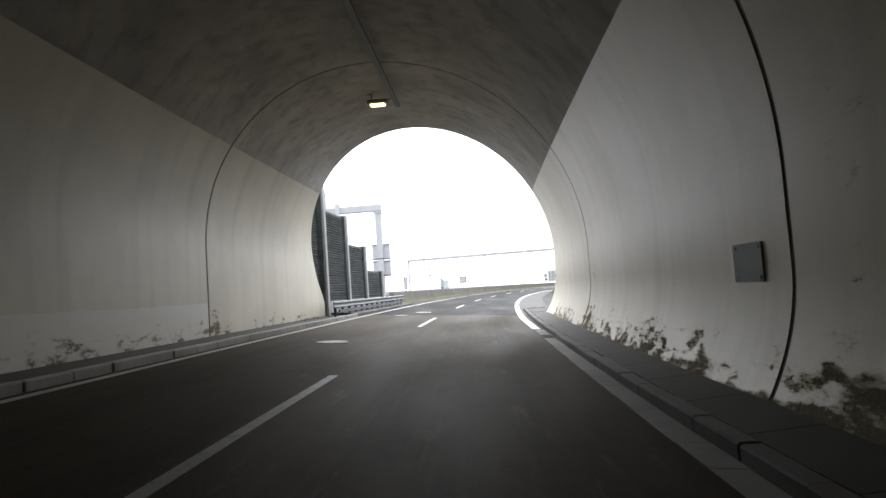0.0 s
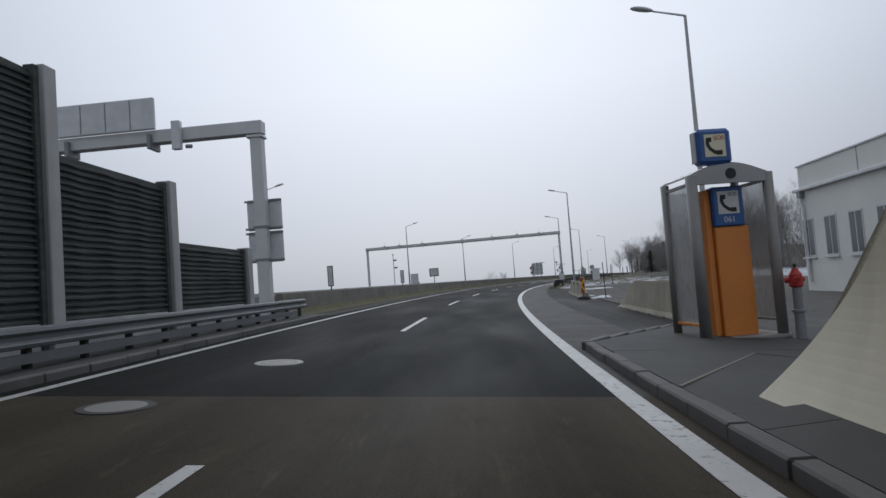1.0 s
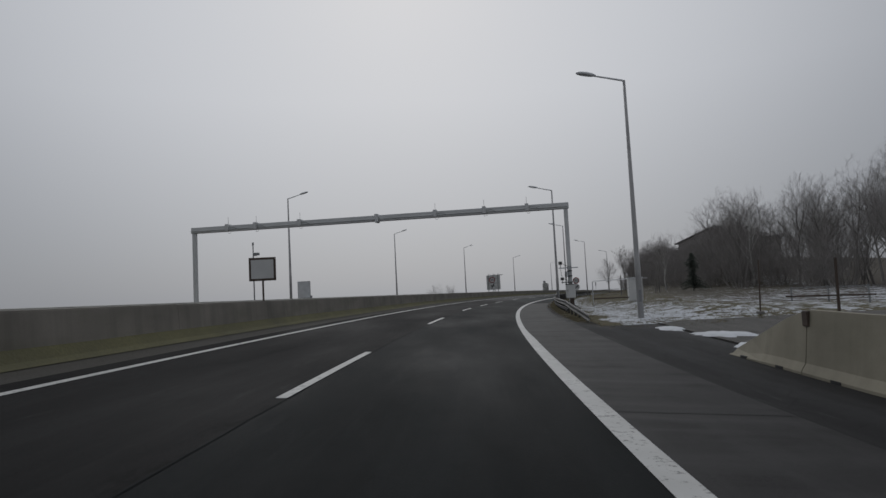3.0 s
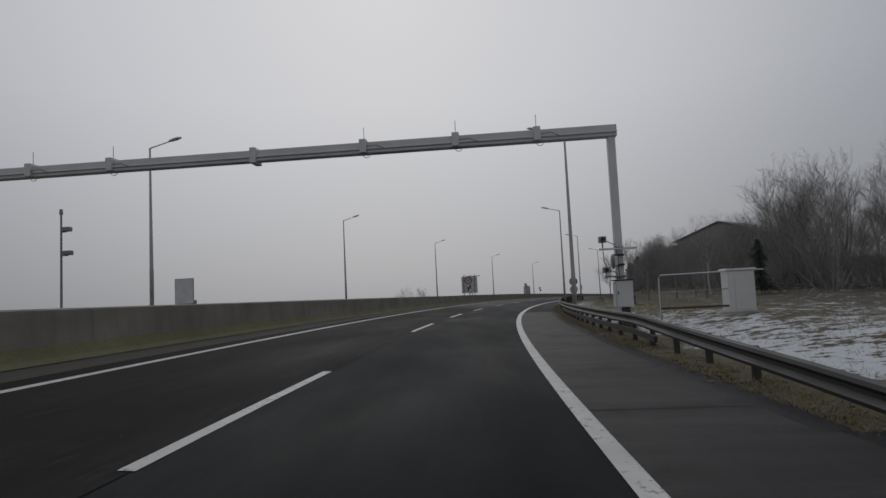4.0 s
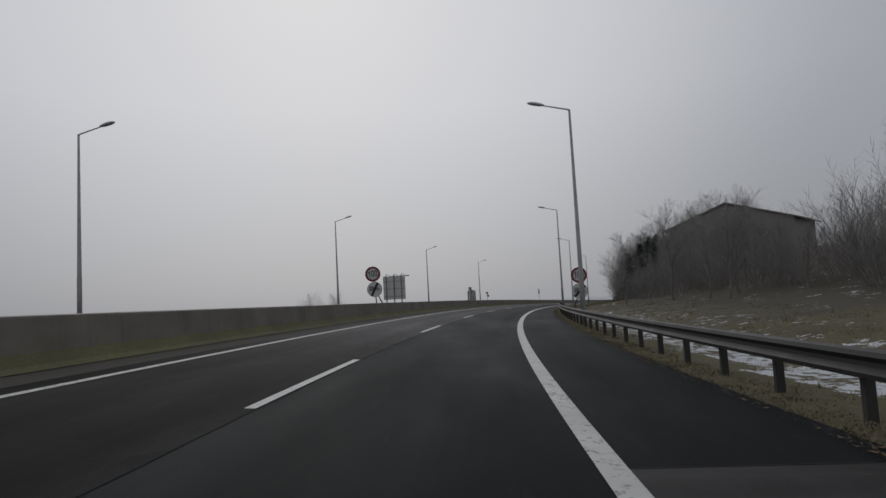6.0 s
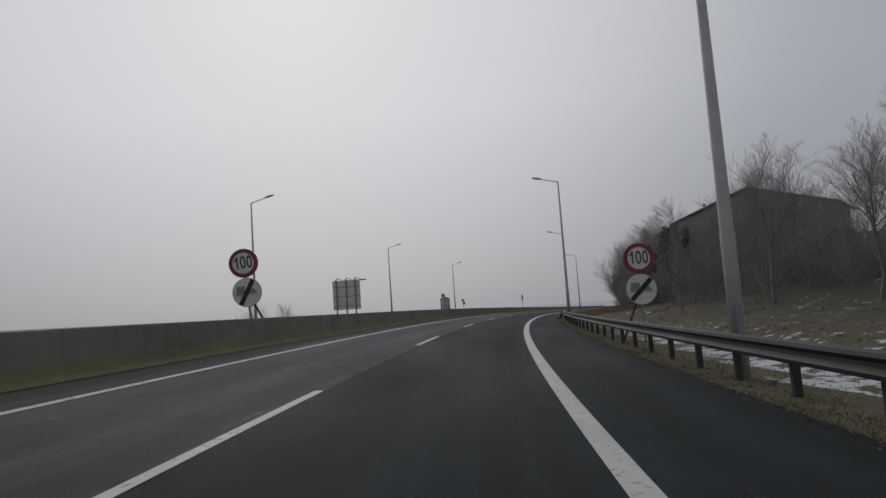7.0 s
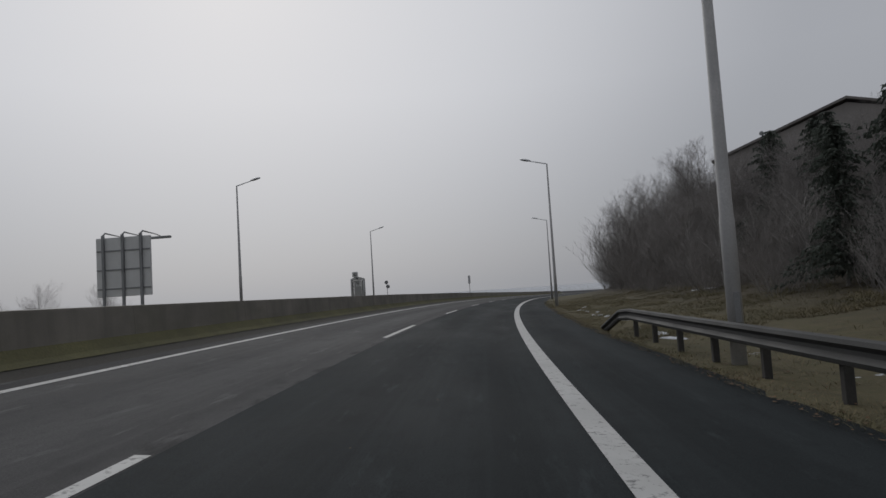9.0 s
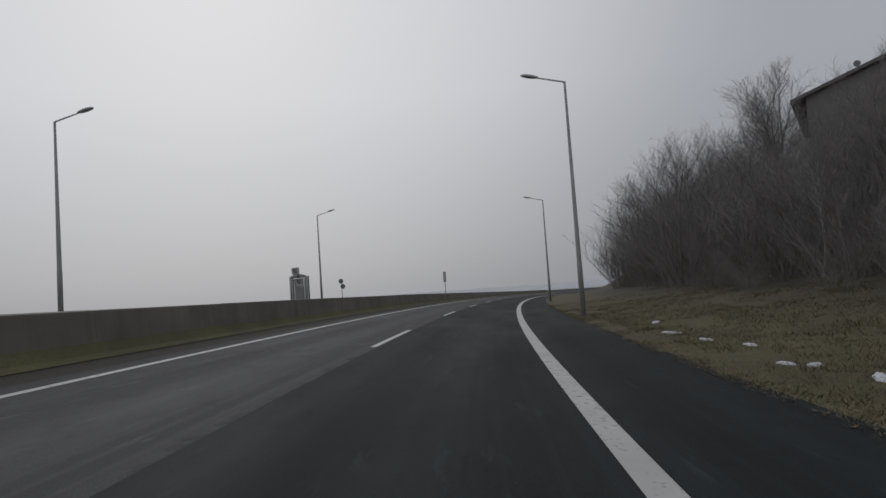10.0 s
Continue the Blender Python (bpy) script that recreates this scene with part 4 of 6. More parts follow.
# ---- noise wall and half gantry at the tunnel mouth ----
noise_wall = thing("noise_wall", Matrix(), "stepped dark ribbed noise wall with pale concrete posts", "noise wall", kind="structure")
STEPS = [(24.6, 29.0, 6.4, 6.5), (29.0, 33.24, 5.08, 5.2), (33.24, 37.5, 3.72, 3.82), (37.5, 42.2, 2.36, 2.43)]
for s0, s1, top, post_top in STEPS:
    a, b = s0 + 0.2, s1 - (0.02 if s0 < 28 else 0.2)
    mid = (a + b) / 2
    m = Matrix.Translation(P(mid, -9.16 if s0 < 28 else -9.02)) @ Matrix.Rotation(-heading(mid), 4, "Z")
    L = b - a
    plinth = part("plinth", box(-0.09, 0.09, -L / 2, L / 2, -0.1, 0.66, 0.01), CONCRETE_POST, noise_wall, "pale concrete plinth")
    plinth.matrix_basis = m
    panel = part("panel", box(-0.06, 0.03, -L / 2, L / 2, 0.665, top, 0.01), PANEL, noise_wall, "dark fibrous absorbing panel")
    panel.matrix_basis = m
    rib = None
    z, i = 0.70, 0
    while z < top - 0.08:
        if rib is None:
            bm = bmesh.new()
            nseg = 10
            rows = []
            for q in range(nseg + 1):
                y = -L / 2 + L * q / nseg
                w = 0.012 * math.sin(q * 2.1)
                rows.append([bm.verts.new(v) for v in ((0.03, y, -0.045), (0.085 + w, y, -0.03 + w), (0.09 + w, y, 0.012), (0.03, y, 0.04))])
            for r0, r1 in zip(rows, rows[1:]):
                for j in range(3):
                    bm.faces.new((r0[j], r0[j + 1], r1[j + 1], r1[j]))
            bmesh.ops.recalc_face_normals(bm, faces=bm.faces)
            rib = part("slat", bm, PANEL, noise_wall)
            rib.matrix_basis = m @ Matrix.Translation((0, 0, z))
        else:
            again(rib, m @ Matrix.Translation((0.006 * math.sin(i * 2.7), 0, z)) @ Matrix.Rotation(0.0015 * math.sin(i * 4.1), 4, "X"), noise_wall)
        z, i = z + 0.125, i + 1
    post = part("post", box(-0.19, 0.19, -0.17, 0.17, -0.1, post_top, 0.02), CONCRETE_POST, noise_wall, "pale grey column")
    post.matrix_basis = Matrix.Translation(P(s1, -8.98)) @ Matrix.Rotation(-heading(s1), 4, "Z")
    fl = part("flange", box(-0.10, 0.10, -0.30, -0.172, -0.1, post_top - 0.04, 0.01), PANEL, noise_wall)
    fl.matrix_basis = post.matrix_basis.copy()


def half_gantry():
    m = along(45.7, -9.65, -0.13) @ Matrix.Scale(1.10, 4)
    t = thing("sign_gantry", m, "grey steel sign gantry arm reaching over the far carriageway", "gantry")
    part("post", box(-0.2, 0.2, -0.2, 0.2, -0.2, 6.35, 0.03), GANTRY, t)
    part("arm", box(-10.6, 0.24, -0.22, 0.22, 6.45, 6.90, 0.02), GANTRY, t)
    part("arm_cap", box(-0.3, 0.26, -0.25, 0.25, 6.30, 6.40, 0.02), GANTRY, t)
    part("far_post", box(-10.6, -10.2, -0.2, 0.2, -0.9, 6.35, 0.03), GANTRY, t)
    board = part("sign_back", box(-7.0, -3.45, -0.42, -0.28, 6.88, 8.0, 0.03), GALV, t, "plain grey back of a wide overhead sign")
    for x in (-6.1, -5.2, -4.3):
        part("seam", box(x - 0.015, x + 0.015, -0.435, -0.4205, 6.93, 7.95, 0), GALV_DULL, board)
    for x in (-6.7, -3.7):
        part("bracket", box(x - 0.06, x + 0.06, -0.40, 0.3, 6.22, 6.75, 0.01), GALV_DULL, t)
    part("sensor_plate", box(-2.85, -2.55, -0.45, -0.23, 6.1, 7.1, 0.02), GALV, t)
    part("sensor_lens", rod((-2.4, -0.3, 6.2), (-2.2, -0.3, 6.18), 0.07), GALV_DULL, t)
    for z0, z1 in ((3.14, 4.22), (2.02, 3.10)):
        b = part("sign_box", box(-0.60, 0.62, 0.21, 0.34, z0, z1, 0.04), GALV, t, "grey back of a square sign")
        for z in (z0 + 0.06, z1 - 0.06):
            part("rail", box(-0.66, 0.66, 0.165, 0.208, z - 0.035, z + 0.035, 0.006), GALV_DULL, b)
        part("clamp", box(-0.24, 0.24, -0.215, 0.18, z0 + 0.03, z0 + 0.12, 0.01), GALV_DULL, b)
    return t


half_gantry()


# ---- boards behind the median and along the far carriageway ----
def board_sign(s, d, bottom, width, high, label, category, turn=0.0, face=None, h=0.0, group=""):
    rim = 0.085 if width > 0.9 and face else 0.045
    t = thing("board_sign", along(s, d, h, turn), label, category, group)
    part("pole", rod((0, 0.03, -0.3), (0, 0.03, bottom + 0.2), 0.035), RUST, t)
    part("frame", box(-width / 2, width / 2, -0.02, 0.02, bottom, bottom + high, 0.012), RUST if width < 1.2 else GALV_DULL, t)
    part("face", box(-width / 2 + rim, width / 2 - rim, -0.030, -0.0205, bottom + rim, bottom + high - rim, 0), face or GALV, t)
    return t


board_sign(54.3, -9.55, 1.08, 0.30, 1.05, "narrow upright marker board on a pole behind the barrier", "marker board", group="marker boards")
board_sign(73.2, -9.4, 1.08, 0.30, 1.05, "narrow upright marker board on a pole behind the barrier", "marker board", group="marker boards")
board_sign(71.9, -21.9, 0.45, 0.32, 1.05, "narrow grey marker board beyond the far carriageway", "marker board", group="marker boards")
board_sign(88.1, -9.35, 1.62, 0.98, 0.86, "square pale board with dark frame on a short pole", "road sign", 8, WHITE)
board_sign(282.5, -9.45, 2.3, 0.34, 1.2, "narrow marker board on a tall pole", "marker board", group="marker boards")
kb = board_sign(126.1, -22.1, 0.5, 1.36, 1.72, "grey back of a square sign beyond the road", "road sign")
part("side_box", box(0.68, 0.82, -0.1, 0.1, 0.5, 0.75, 0.01), GALV_DULL, kb)
mast = thing("camera_mast", along(114.9, -21.7), "thin grey mast with two small traffic cameras", "mast")
part("pole", rod((0, 0, -0.3), (0, 0, 4.9), 0.06, 0.045), GALV_DULL, mast)
part("tip", rod((0, 0, 4.9), (0, 0, 5.15), 0.09, 0.07), GALV_DULL, mast)
for z, x in ((4.15, 0.3), (3.0, 0.35)):
    c = part("camera", box(x - 0.25, x + 0.22, -0.12, 0.12, z - 0.1, z + 0.12, 0.03), GALV_DULL, mast)
    part("bracket", rod((0, 0, z - 0.12), (x, 0, z - 0.12), 0.02, n=6), GALV_DULL, c)


def small_post_sign(m):
    t = thing("road_sign", m, "pair of grey round sign backs on one pole", "road sign")
    part("pole", rod((0, 0, -0.3), (0, 0, 3.0), 0.04), GALV_DULL, t)
    part("disc", disc(0.3, 0.03, 0.06, 2.7, -0.1), GALV_DULL, t)
    part("disc", disc(0.3, 0.03, 0.06, 2.05, 0.12), GALV_DULL, t)
    return t


small_post_sign(along(282, -22.3))


def billboard():
    t = thing("billboard", along(224.5, -24.4), "back of a large grey sign board on three posts", "sign board")
    z0, z1 = 0.75 - lift(224.5, -24.4), 4.5 - lift(224.5, -24.4)
    panel = part("board", box(-1.85, 1.85, -0.05, 0.05, z0, z1, 0.02), GANTRY, t)
    for x in (-1.3, 0.02, 1.25):
        post = part("post", box(x - 0.08, x + 0.08, -0.22, -0.053, -0.3, z1 + 0.15, 0.015), GALV_DULL, t)
        part("lamp_arm", tube(bmesh.new(), [(x, -0.12, z1 + 0.15), (x, 0.1, z1 + 0.32), (x, 1.6, z1 + 0.22), (x, 2.2, z1 + 0.12)], [0.06, 0.05, 0.03, 0.03], 6), GALV_DULL, post)
    for z in (z0 + 0.5, z0 + 1.7, z0 + 2.9):
        part("rib", box(-1.8, 1.8, -0.10, -0.053, z - 0.04, z + 0.04, 0.005), GALV_DULL, panel)
    part("light_bar", box(-1.6, 1.9, 2.1, 2.35, z1 - 0.02, z1 + 0.14, 0.03), GALV_DULL, t)
    return t


billboard()


# ---- emergency telephone ----
def glass(name, colour, alpha):
    n = Nodes(name)
    v = n.place()
    d = n.noise(n.scaled(v, (3, 3, 0.7)), 1.0, 5)
    n.colour(n.mix(n.ramp(d, 0.3, 0.7), tint(colour, 0.8), colour))
    n.rough(0.25)
    n.link(n.ramp(d, 0.3, 0.75, alpha - 0.08, alpha + 0.12), n.b.inputs["Alpha"])
    return n.m


PLASTIC = glass("dirty_clear_plastic", (0.42, 0.43, 0.42), 0.45)
BOOTH = plain("booth_steel", (0.27, 0.26, 0.245), 0.55, 0.15, 0.15, 30, 1.4, 0.05)
BOOTH_PALE = plain("booth_roof", (0.36, 0.36, 0.35), 0.5, 0.1, 0.12, 30, 1.4, 0.05)


def handset(parent, x, y, z, k, material):
    """A telephone receiver, as drawn on the signs, facing local -y."""
    pts = [(-0.12, 0.13), (-0.135, 0.05), (-0.09, -0.04), (0.0, -0.11), (0.09, -0.13)]
    bm = bmesh.new()
    w = [0.04, 0.033, 0.03, 0.033, 0.04]
    rows = []
    for i, (px, pz) in enumerate(pts):
        ax, az = pts[max(0, i - 1)]
        bx_, bz = pts[min(4, i + 1)]
        t_ = Vector((bx_ - ax, bz - az)).normalized()
        nx, nz = -t_.y, t_.x
        rows.append([bm.verts.new((x + k * (px + s_ * w[i] * nx), y + dy, z + k * (pz + s_ * w[i] * nz))) for s_, dy in ((-1, 0), (1, 0), (1, 0.006), (-1, 0.006))])
    for a, b in zip(rows, rows[1:]):
        for j in range(4):
            bm.faces.new((a[j], a[(j + 1) % 4], b[(j + 1) % 4], b[j]))
    bm.faces.new(rows[0][::-1])
    bm.faces.new(rows[-1])
    block(bm, x + k * -0.155, x + k * -0.05, y - 0.001, y + 0.006, z + k * 0.09, z + k * 0.175, 0, None)
    block(bm, x + k * 0.05, x + k * 0.155, y - 0.001, y + 0.006, z + k * -0.165, z + k * -0.08, 0, None)
    bmesh.ops.recalc_face_normals(bm, faces=bm.faces)
    return part("receiver", bm, material, parent)


def phone_booth(m, label):
    t = thing("phone_booth", m, label, "phone booth")
    W, Dp, H = 1.62, 1.25, 3.33
    x0, x1 = -W / 2, W / 2
    for x, y, r in ((x0, 0, 0.115), (x1, 0, 0.105), (x0, Dp, 0.09), (x1, Dp, 0.09)):
        part("post", tube(bmesh.new(), [(x, y, -0.1), (x, y, H - 0.02)], [r, r], 14), BOOTH, t, smooth=True)
    # arched head band and barrel roof
    n = 12
    arch = [(x0 + W * i / n, H - 0.02 + 0.22 * math.sin(math.pi * i / n)) for i in range(n + 1)]
    bm = bmesh.new()
    for y0, y1 in ((-0.07, 0.03),):
        front = [bm.verts.new((x, y0, z)) for x, z in arch] + [bm.verts.new((x1, y0, H - 0.20)), bm.verts.new((x0, y0, H - 0.20))]
        rear = [bm.verts.new((v.co.x, y1, v.co.z)) for v in front]
        bm.faces.new(front)
        bm.faces.new(rear[::-1])
        for i in range(len(front)):
            j = (i + 1) % len(front)
            bm.faces.new((front[i], rear[i], rear[j], front[j]))
    bmesh.ops.recalc_face_normals(bm, faces=bm.faces)
    band = part("head_band", bm, BOOTH_PALE, t, "arched grey steel head")
    part("round_mark", disc(0.11, 0.015, -0.079, H - 0.01), BLACK, band)
    bm = bmesh.new()
    rows = [[bm.verts.new((x, y, z)) for y in (0.03, Dp + 0.08)] + [bm.verts.new((x, y, z + 0.04)) for y in (Dp + 0.08, 0.03)] for x, z in arch]
    for a, b in zip(rows, rows[1:]):
        for j in range(4):
            bm.faces.new((a[j], a[(j + 1) % 4], b[(j + 1) % 4], b[j]))
    bm.faces.new(rows[0][::-1])
    bm.faces.new(rows[-1])
    bmesh.ops.recalc_face_normals(bm, faces=bm.faces)
    part("roof", bm, BOOTH_PALE, t)
    for x in (x0, x1):
        p = part("side_pane", box(x - 0.012, x + 0.012, 0.13, Dp - 0.1, 0.32, H - 0.2, 0.004), PLASTIC, t, "dirty clear plastic pane")
        p.visible_shadow = False
        part("pane_frame", box(x - 0.03, x + 0.03, 0.12, Dp - 0.09, 0.26, 0.318, 0.006), ORANGE if x < 0 else BOOTH, t)
        part("pane_frame", box(x - 0.03, x + 0.03, 0.12, Dp - 0.09, H - 0.198, H - 0.13, 0.006), BOOTH, t)
    p = part("rear_pane", box(x0 + 0.1, x1 - 0.1, Dp - 0.012, Dp + 0.012, 0.32, H - 0.2, 0.004), PLASTIC, t, "dirty clear plastic pane")
    p.visible_shadow = False
    part("rear_strip", box(0.42, 0.62, Dp - 0.05, Dp - 0.02, 0.35, H - 0.3, 0.006), WHITE, t)
    part("base_plate", box(x0 - 0.12, x1 + 0.12, -0.12, Dp + 0.12, -0.06, 0.012, 0.01), CONCRETE, t)
    pillar = part("call_pillar", box(-0.29, 0.44, 0.22, 0.60, 0.0, 2.26, 0.02), ORANGE, t, "orange emergency call pillar")
    part("pillar_side", box(-0.44, -0.294, 0.30, 0.58, 0.02, 3.05, 0.015), ORANGE, t)
    head = part("call_panel", box(-0.30, 0.36, 0.18, 0.60, 2.264, H - 0.24, 0.03), SIGN_BLUE, t, "blue panel with white telephone sign")
    part("field", box(-0.20, 0.25, 0.168, 0.179, 2.52, H - 0.34, 0), WHITE, head)
    handset(head, 0.02, 0.160, 2.73, 1.05, BLACK)
    words("letters", "SOS", 0.11, BLACK, head, Matrix.Translation((0.12, 0.164, 2.92)) @ FACE)
    words("letters", "061", 0.17, WHITE, head, Matrix.Translation((0.03, 0.177, 2.40)) @ FACE)
    # lit box sign on the roof
    z = H + 0.20
    bx = part("roof_sign", box(-0.63, 0.11, -0.05, 0.25, z, z + 0.74, 0.07), SIGN_BLUE, t, "blue box sign with yellow telephone field")
    part("side_cover", box(-0.655, -0.632, 0.0, 0.2, z + 0.05, z + 0.69, 0.01), BOOTH_PALE, bx)
    part("field", box(-0.48, -0.04, -0.060, -0.0505, z + 0.15, z + 0.61, 0), CREAM, bx)
    handset(bx, -0.28, -0.068, z + 0.36, 1.05, BLACK)
    words("letters", "SOS", 0.13, RED, bx, Matrix.Translation((-0.17, -0.0645, z + 0.53)) @ FACE)
    part("stem", box(-0.33, -0.19, 0.03, 0.17, H + 0.1, z + 0.003, 0.01), BOOTH, t)
    return t


CREAM = plain("sign_cream", (0.74, 0.68, 0.5), 0.5, 0, 0.06, 30, 2, 0.02)
phone_booth(along(35.75, 3.74, 0.15, 8), "orange and grey emergency phone booth with blue SOS sign")
ORANGE = plain("faded_orange", (0.30, 0.20, 0.13), 0.6, 0, 0.10, 30, 1.5, 0.04)
far_booth = phone_booth(along(270, -23.0, 0.0, 10), "distant emergency phone booth beyond the far carriageway, greyed as by haze")
# haze put into the colour: all but panes and black parts turn pale grey
for piece in far_booth.children_recursive:
    if piece.type == "MESH" and piece.data.materials[0] not in (PLASTIC, BLACK):
        piece.data.materials[0] = GANTRY if "sign" in piece.name or "panel" in piece.name else BOOTH_PALE


def hydrant():
    t = thing("hydrant", along(35.5, 4.72, 0.14), "red and grey pillar hydrant on the walkway", "hydrant")
    part("pillar", tube(bmesh.new(), [(0, 0, -0.05), (0, 0, 0.5), (0, 0, 0.51), (0, 0, 0.56), (0, 0, 0.57), (0, 0, 1.0)], [0.1, 0.09, 0.13, 0.13, 0.085, 0.085], 14), GALV_DULL, t, smooth=False)
    head = part("head", tube(bmesh.new(), [(0, 0, 1.0), (0, 0, 1.03), (0, 0, 1.25), (0, 0, 1.32), (0, 0, 1.38)], [0.1, 0.13, 0.12, 0.07, 0.05], 14), RED, t, "red hydrant head")
    for q in (0.5, 2.6, 4.4):
        part("outlet", rod((0.08 * math.cos(q), 0.08 * math.sin(q), 1.16), (0.2 * math.cos(q), 0.2 * math.sin(q), 1.14), 0.06), RED, head)
    part("spindle", rod((0, 0, 1.38), (0, 0, 1.46), 0.03), BLACK, head)
    return t


hydrant()


def snow_pole(s, d, height):
    t = thing("snow_pole", along(s, d, 0, 0, 2.0 * math.sin(s * 3.7)), "thin dark snow pole stuck beside the yard", "pole", "snow poles")
    part("rod", rod((0, 0, -0.1), (0.02, 0, height), 0.03, 0.025, 6), RUST, t)
    part("foot", box(-0.12, 0.12, -0.12, 0.12, -0.05, 0.06, 0.02), CONCRETE_DARK, t)


for s, d, z in ((64.3, 5.6, 2.35), (77.2, 5.0, 2.0), (97.3, 26.4, 2.4), (90.5, 9.0, 2.0)):
    snow_pole(s, d, z)


# ---- concrete blocks beside the yard ----
def jersey(s0, s1, d, slope_near, slope_far, joints, label, tall=1.1):
    t = thing("jersey_barrier", Matrix(), label, "concrete barrier", "concrete barriers beside the yard")
    prof = [(-0.29, 0.0), (-0.29, 0.05), (-0.20, 0.20), (-0.10, tall), (0.10, tall), (0.20, 0.20), (0.29, 0.05), (0.29, 0.0)]
    cuts = [s0] + joints + [s1]
    for a, b in zip(cuts, cuts[1:]):
        bm = bmesh.new()
        rows = []
        n = max(2, round((b - a) / 0.8))
        for i in range(n + 1):
            s = a + 0.012 + (b - a - 0.024) * i / n
            k = 1.0
            if slope_near and s < s0 + slope_near:
                k = 0.36 + 0.64 * (s - s0) / slope_near
            if slope_far and s > s1 - slope_far:
                k = 0.12 + 0.88 * (s1 - s) / slope_far
            rows.append([bm.verts.new(G(s, d + x, min(z, tall * k) if z > 0.5 else z * min(1, k * 1.6))) for x, z in prof])
        for r0, r1 in zip(rows, rows[1:]):
            for j in range(8):
                bm.faces.new((r0[j], r0[(j + 1) % 8], r1[(j + 1) % 8], r1[j]))
        bm.faces.new(rows[0][::-1])
        bm.faces.new(rows[-1])
        bmesh.ops.recalc_face_normals(bm, faces=bm.faces)
        seg_ = part("segment", bm, CONCRETE_YELLOW, t)
        if slope_near and a > s0 + slope_near - 1:
            part("coupling", box(-0.16, -0.09, -0.09, 0.09, 0.83, 1.09, 0.01, along(a, d)), RUST, seg_)
        # no hollow is cut: black boxes paint the shade inside the foot slots
        for q in (0.25, 0.75):
            part("slot", box(-0.298, -0.2, -0.14, 0.14, 0.0, 0.07, 0, along(a + (b - a) * q, d)), BLACK, seg_)


jersey(64.4, 80.0, 4.38, 3.5, 3.0, [68.6, 72.6, 76.8], "weathered concrete barrier with a sloping end beside the yard")
jersey(38.6, 52.9, 4.75, 0, 3.4, [41.2, 45.4, 49.4], "weathered concrete barrier with a sloping end beside the yard", 1.24)


def beacon():
    t = thing("chevron_beacon", along(63.3, 4.1, 0.0, -6), "yellow and red chevron guide beacon on a rubber foot", "beacon")
    bm = box(-0.46, 0.46, -0.2, 0.2, 0.0, 0.2)
    for v in bm.verts:
        if v.co.z > 0.1:
            v.co.x, v.co.y = v.co.x * 0.55, v.co.y * 0.7
    bmesh.ops.bevel(bm, geom=bm.edges[:], offset=0.03, segments=2, affect="EDGES")
    part("foot", bm, BLACK, t, "black rubber foot with sloping ends")
    part("stem", box(-0.03, 0.03, -0.03, 0.03, 0.13, 0.45, 0.005), RUST, t)
    p = part("panel", box(-0.14, 0.14, -0.025, 0.025, 0.42, 1.42, 0.03), WHITE, t)
    part("field", box(-0.12, 0.12, -0.0300, -0.0255, 0.45, 1.39, 0), RED, p)
    for right, left in (((1.38, 1.17), (1.03, 0.82)), ((0.66, 0.46), (1.0, 0.80))):
        bm = bmesh.new()
        vs = [bm.verts.new((x, -0.0345, z)) for x, z in ((0.12, right[0]), (0.12, right[1]), (-0.12, left[1]), (-0.12, left[0]))]
        fr = [bm.verts.new((v.co.x, -0.0305, v.co.z)) for v in vs]
        bm.faces.new(vs)
        bm.faces.new(fr[::-1])
        for i in range(4):
            bm.faces.new((vs[i], fr[i], fr[(i + 1) % 4], vs[(i + 1) % 4]))
        bmesh.ops.recalc_face_normals(bm, faces=bm.faces)
        part("chevron", bm, YELLOW, p)
    part("tip", rod((-0.05, 0, 1.42), (-0.05, 0, 1.5), 0.012), WHITE, t)


beacon()


def snow_heap(s, d, long, wide, seed, h=0.0, high=0.06):
    """A flat melting heap with a ragged rim."""
    r = random.Random(seed)
    bm = bmesh.new()
    n = 26
    rim = [0.55 + 0.45 * r.random() for _ in range(n)]
    rings = []
    for f, z in ((1.0, -0.02), (0.8, high * 0.6), (0.45, high), (0.0, high * 1.1)):
        if f == 0:
            rings.append([bm.verts.new((0, 0, z))])
        else:
            rings.append([bm.verts.new((wide * f * rim[i] * math.cos(6.2832 * i / n), long * f * rim[i] * math.sin(6.2832 * i / n), z * r.uniform(0.7, 1.2))) for i in range(n)])
    for a, b in zip(rings, rings[1:]):
        for i in range(n):
            j = (i + 1) % n
            bm.faces.new((a[i], a[j], b[j], b[i]) if len(b) > 1 else (a[i], a[j], b[0]))
    ob = part("snow_heap", bm, SNOW, None, smooth=True)
    ob.matrix_basis = along(s, d, h, r.uniform(-30, 30))
    return tagged(ob, "flat heap of grey melting snow with a ragged rim", "snow", "heaps of melting snow")


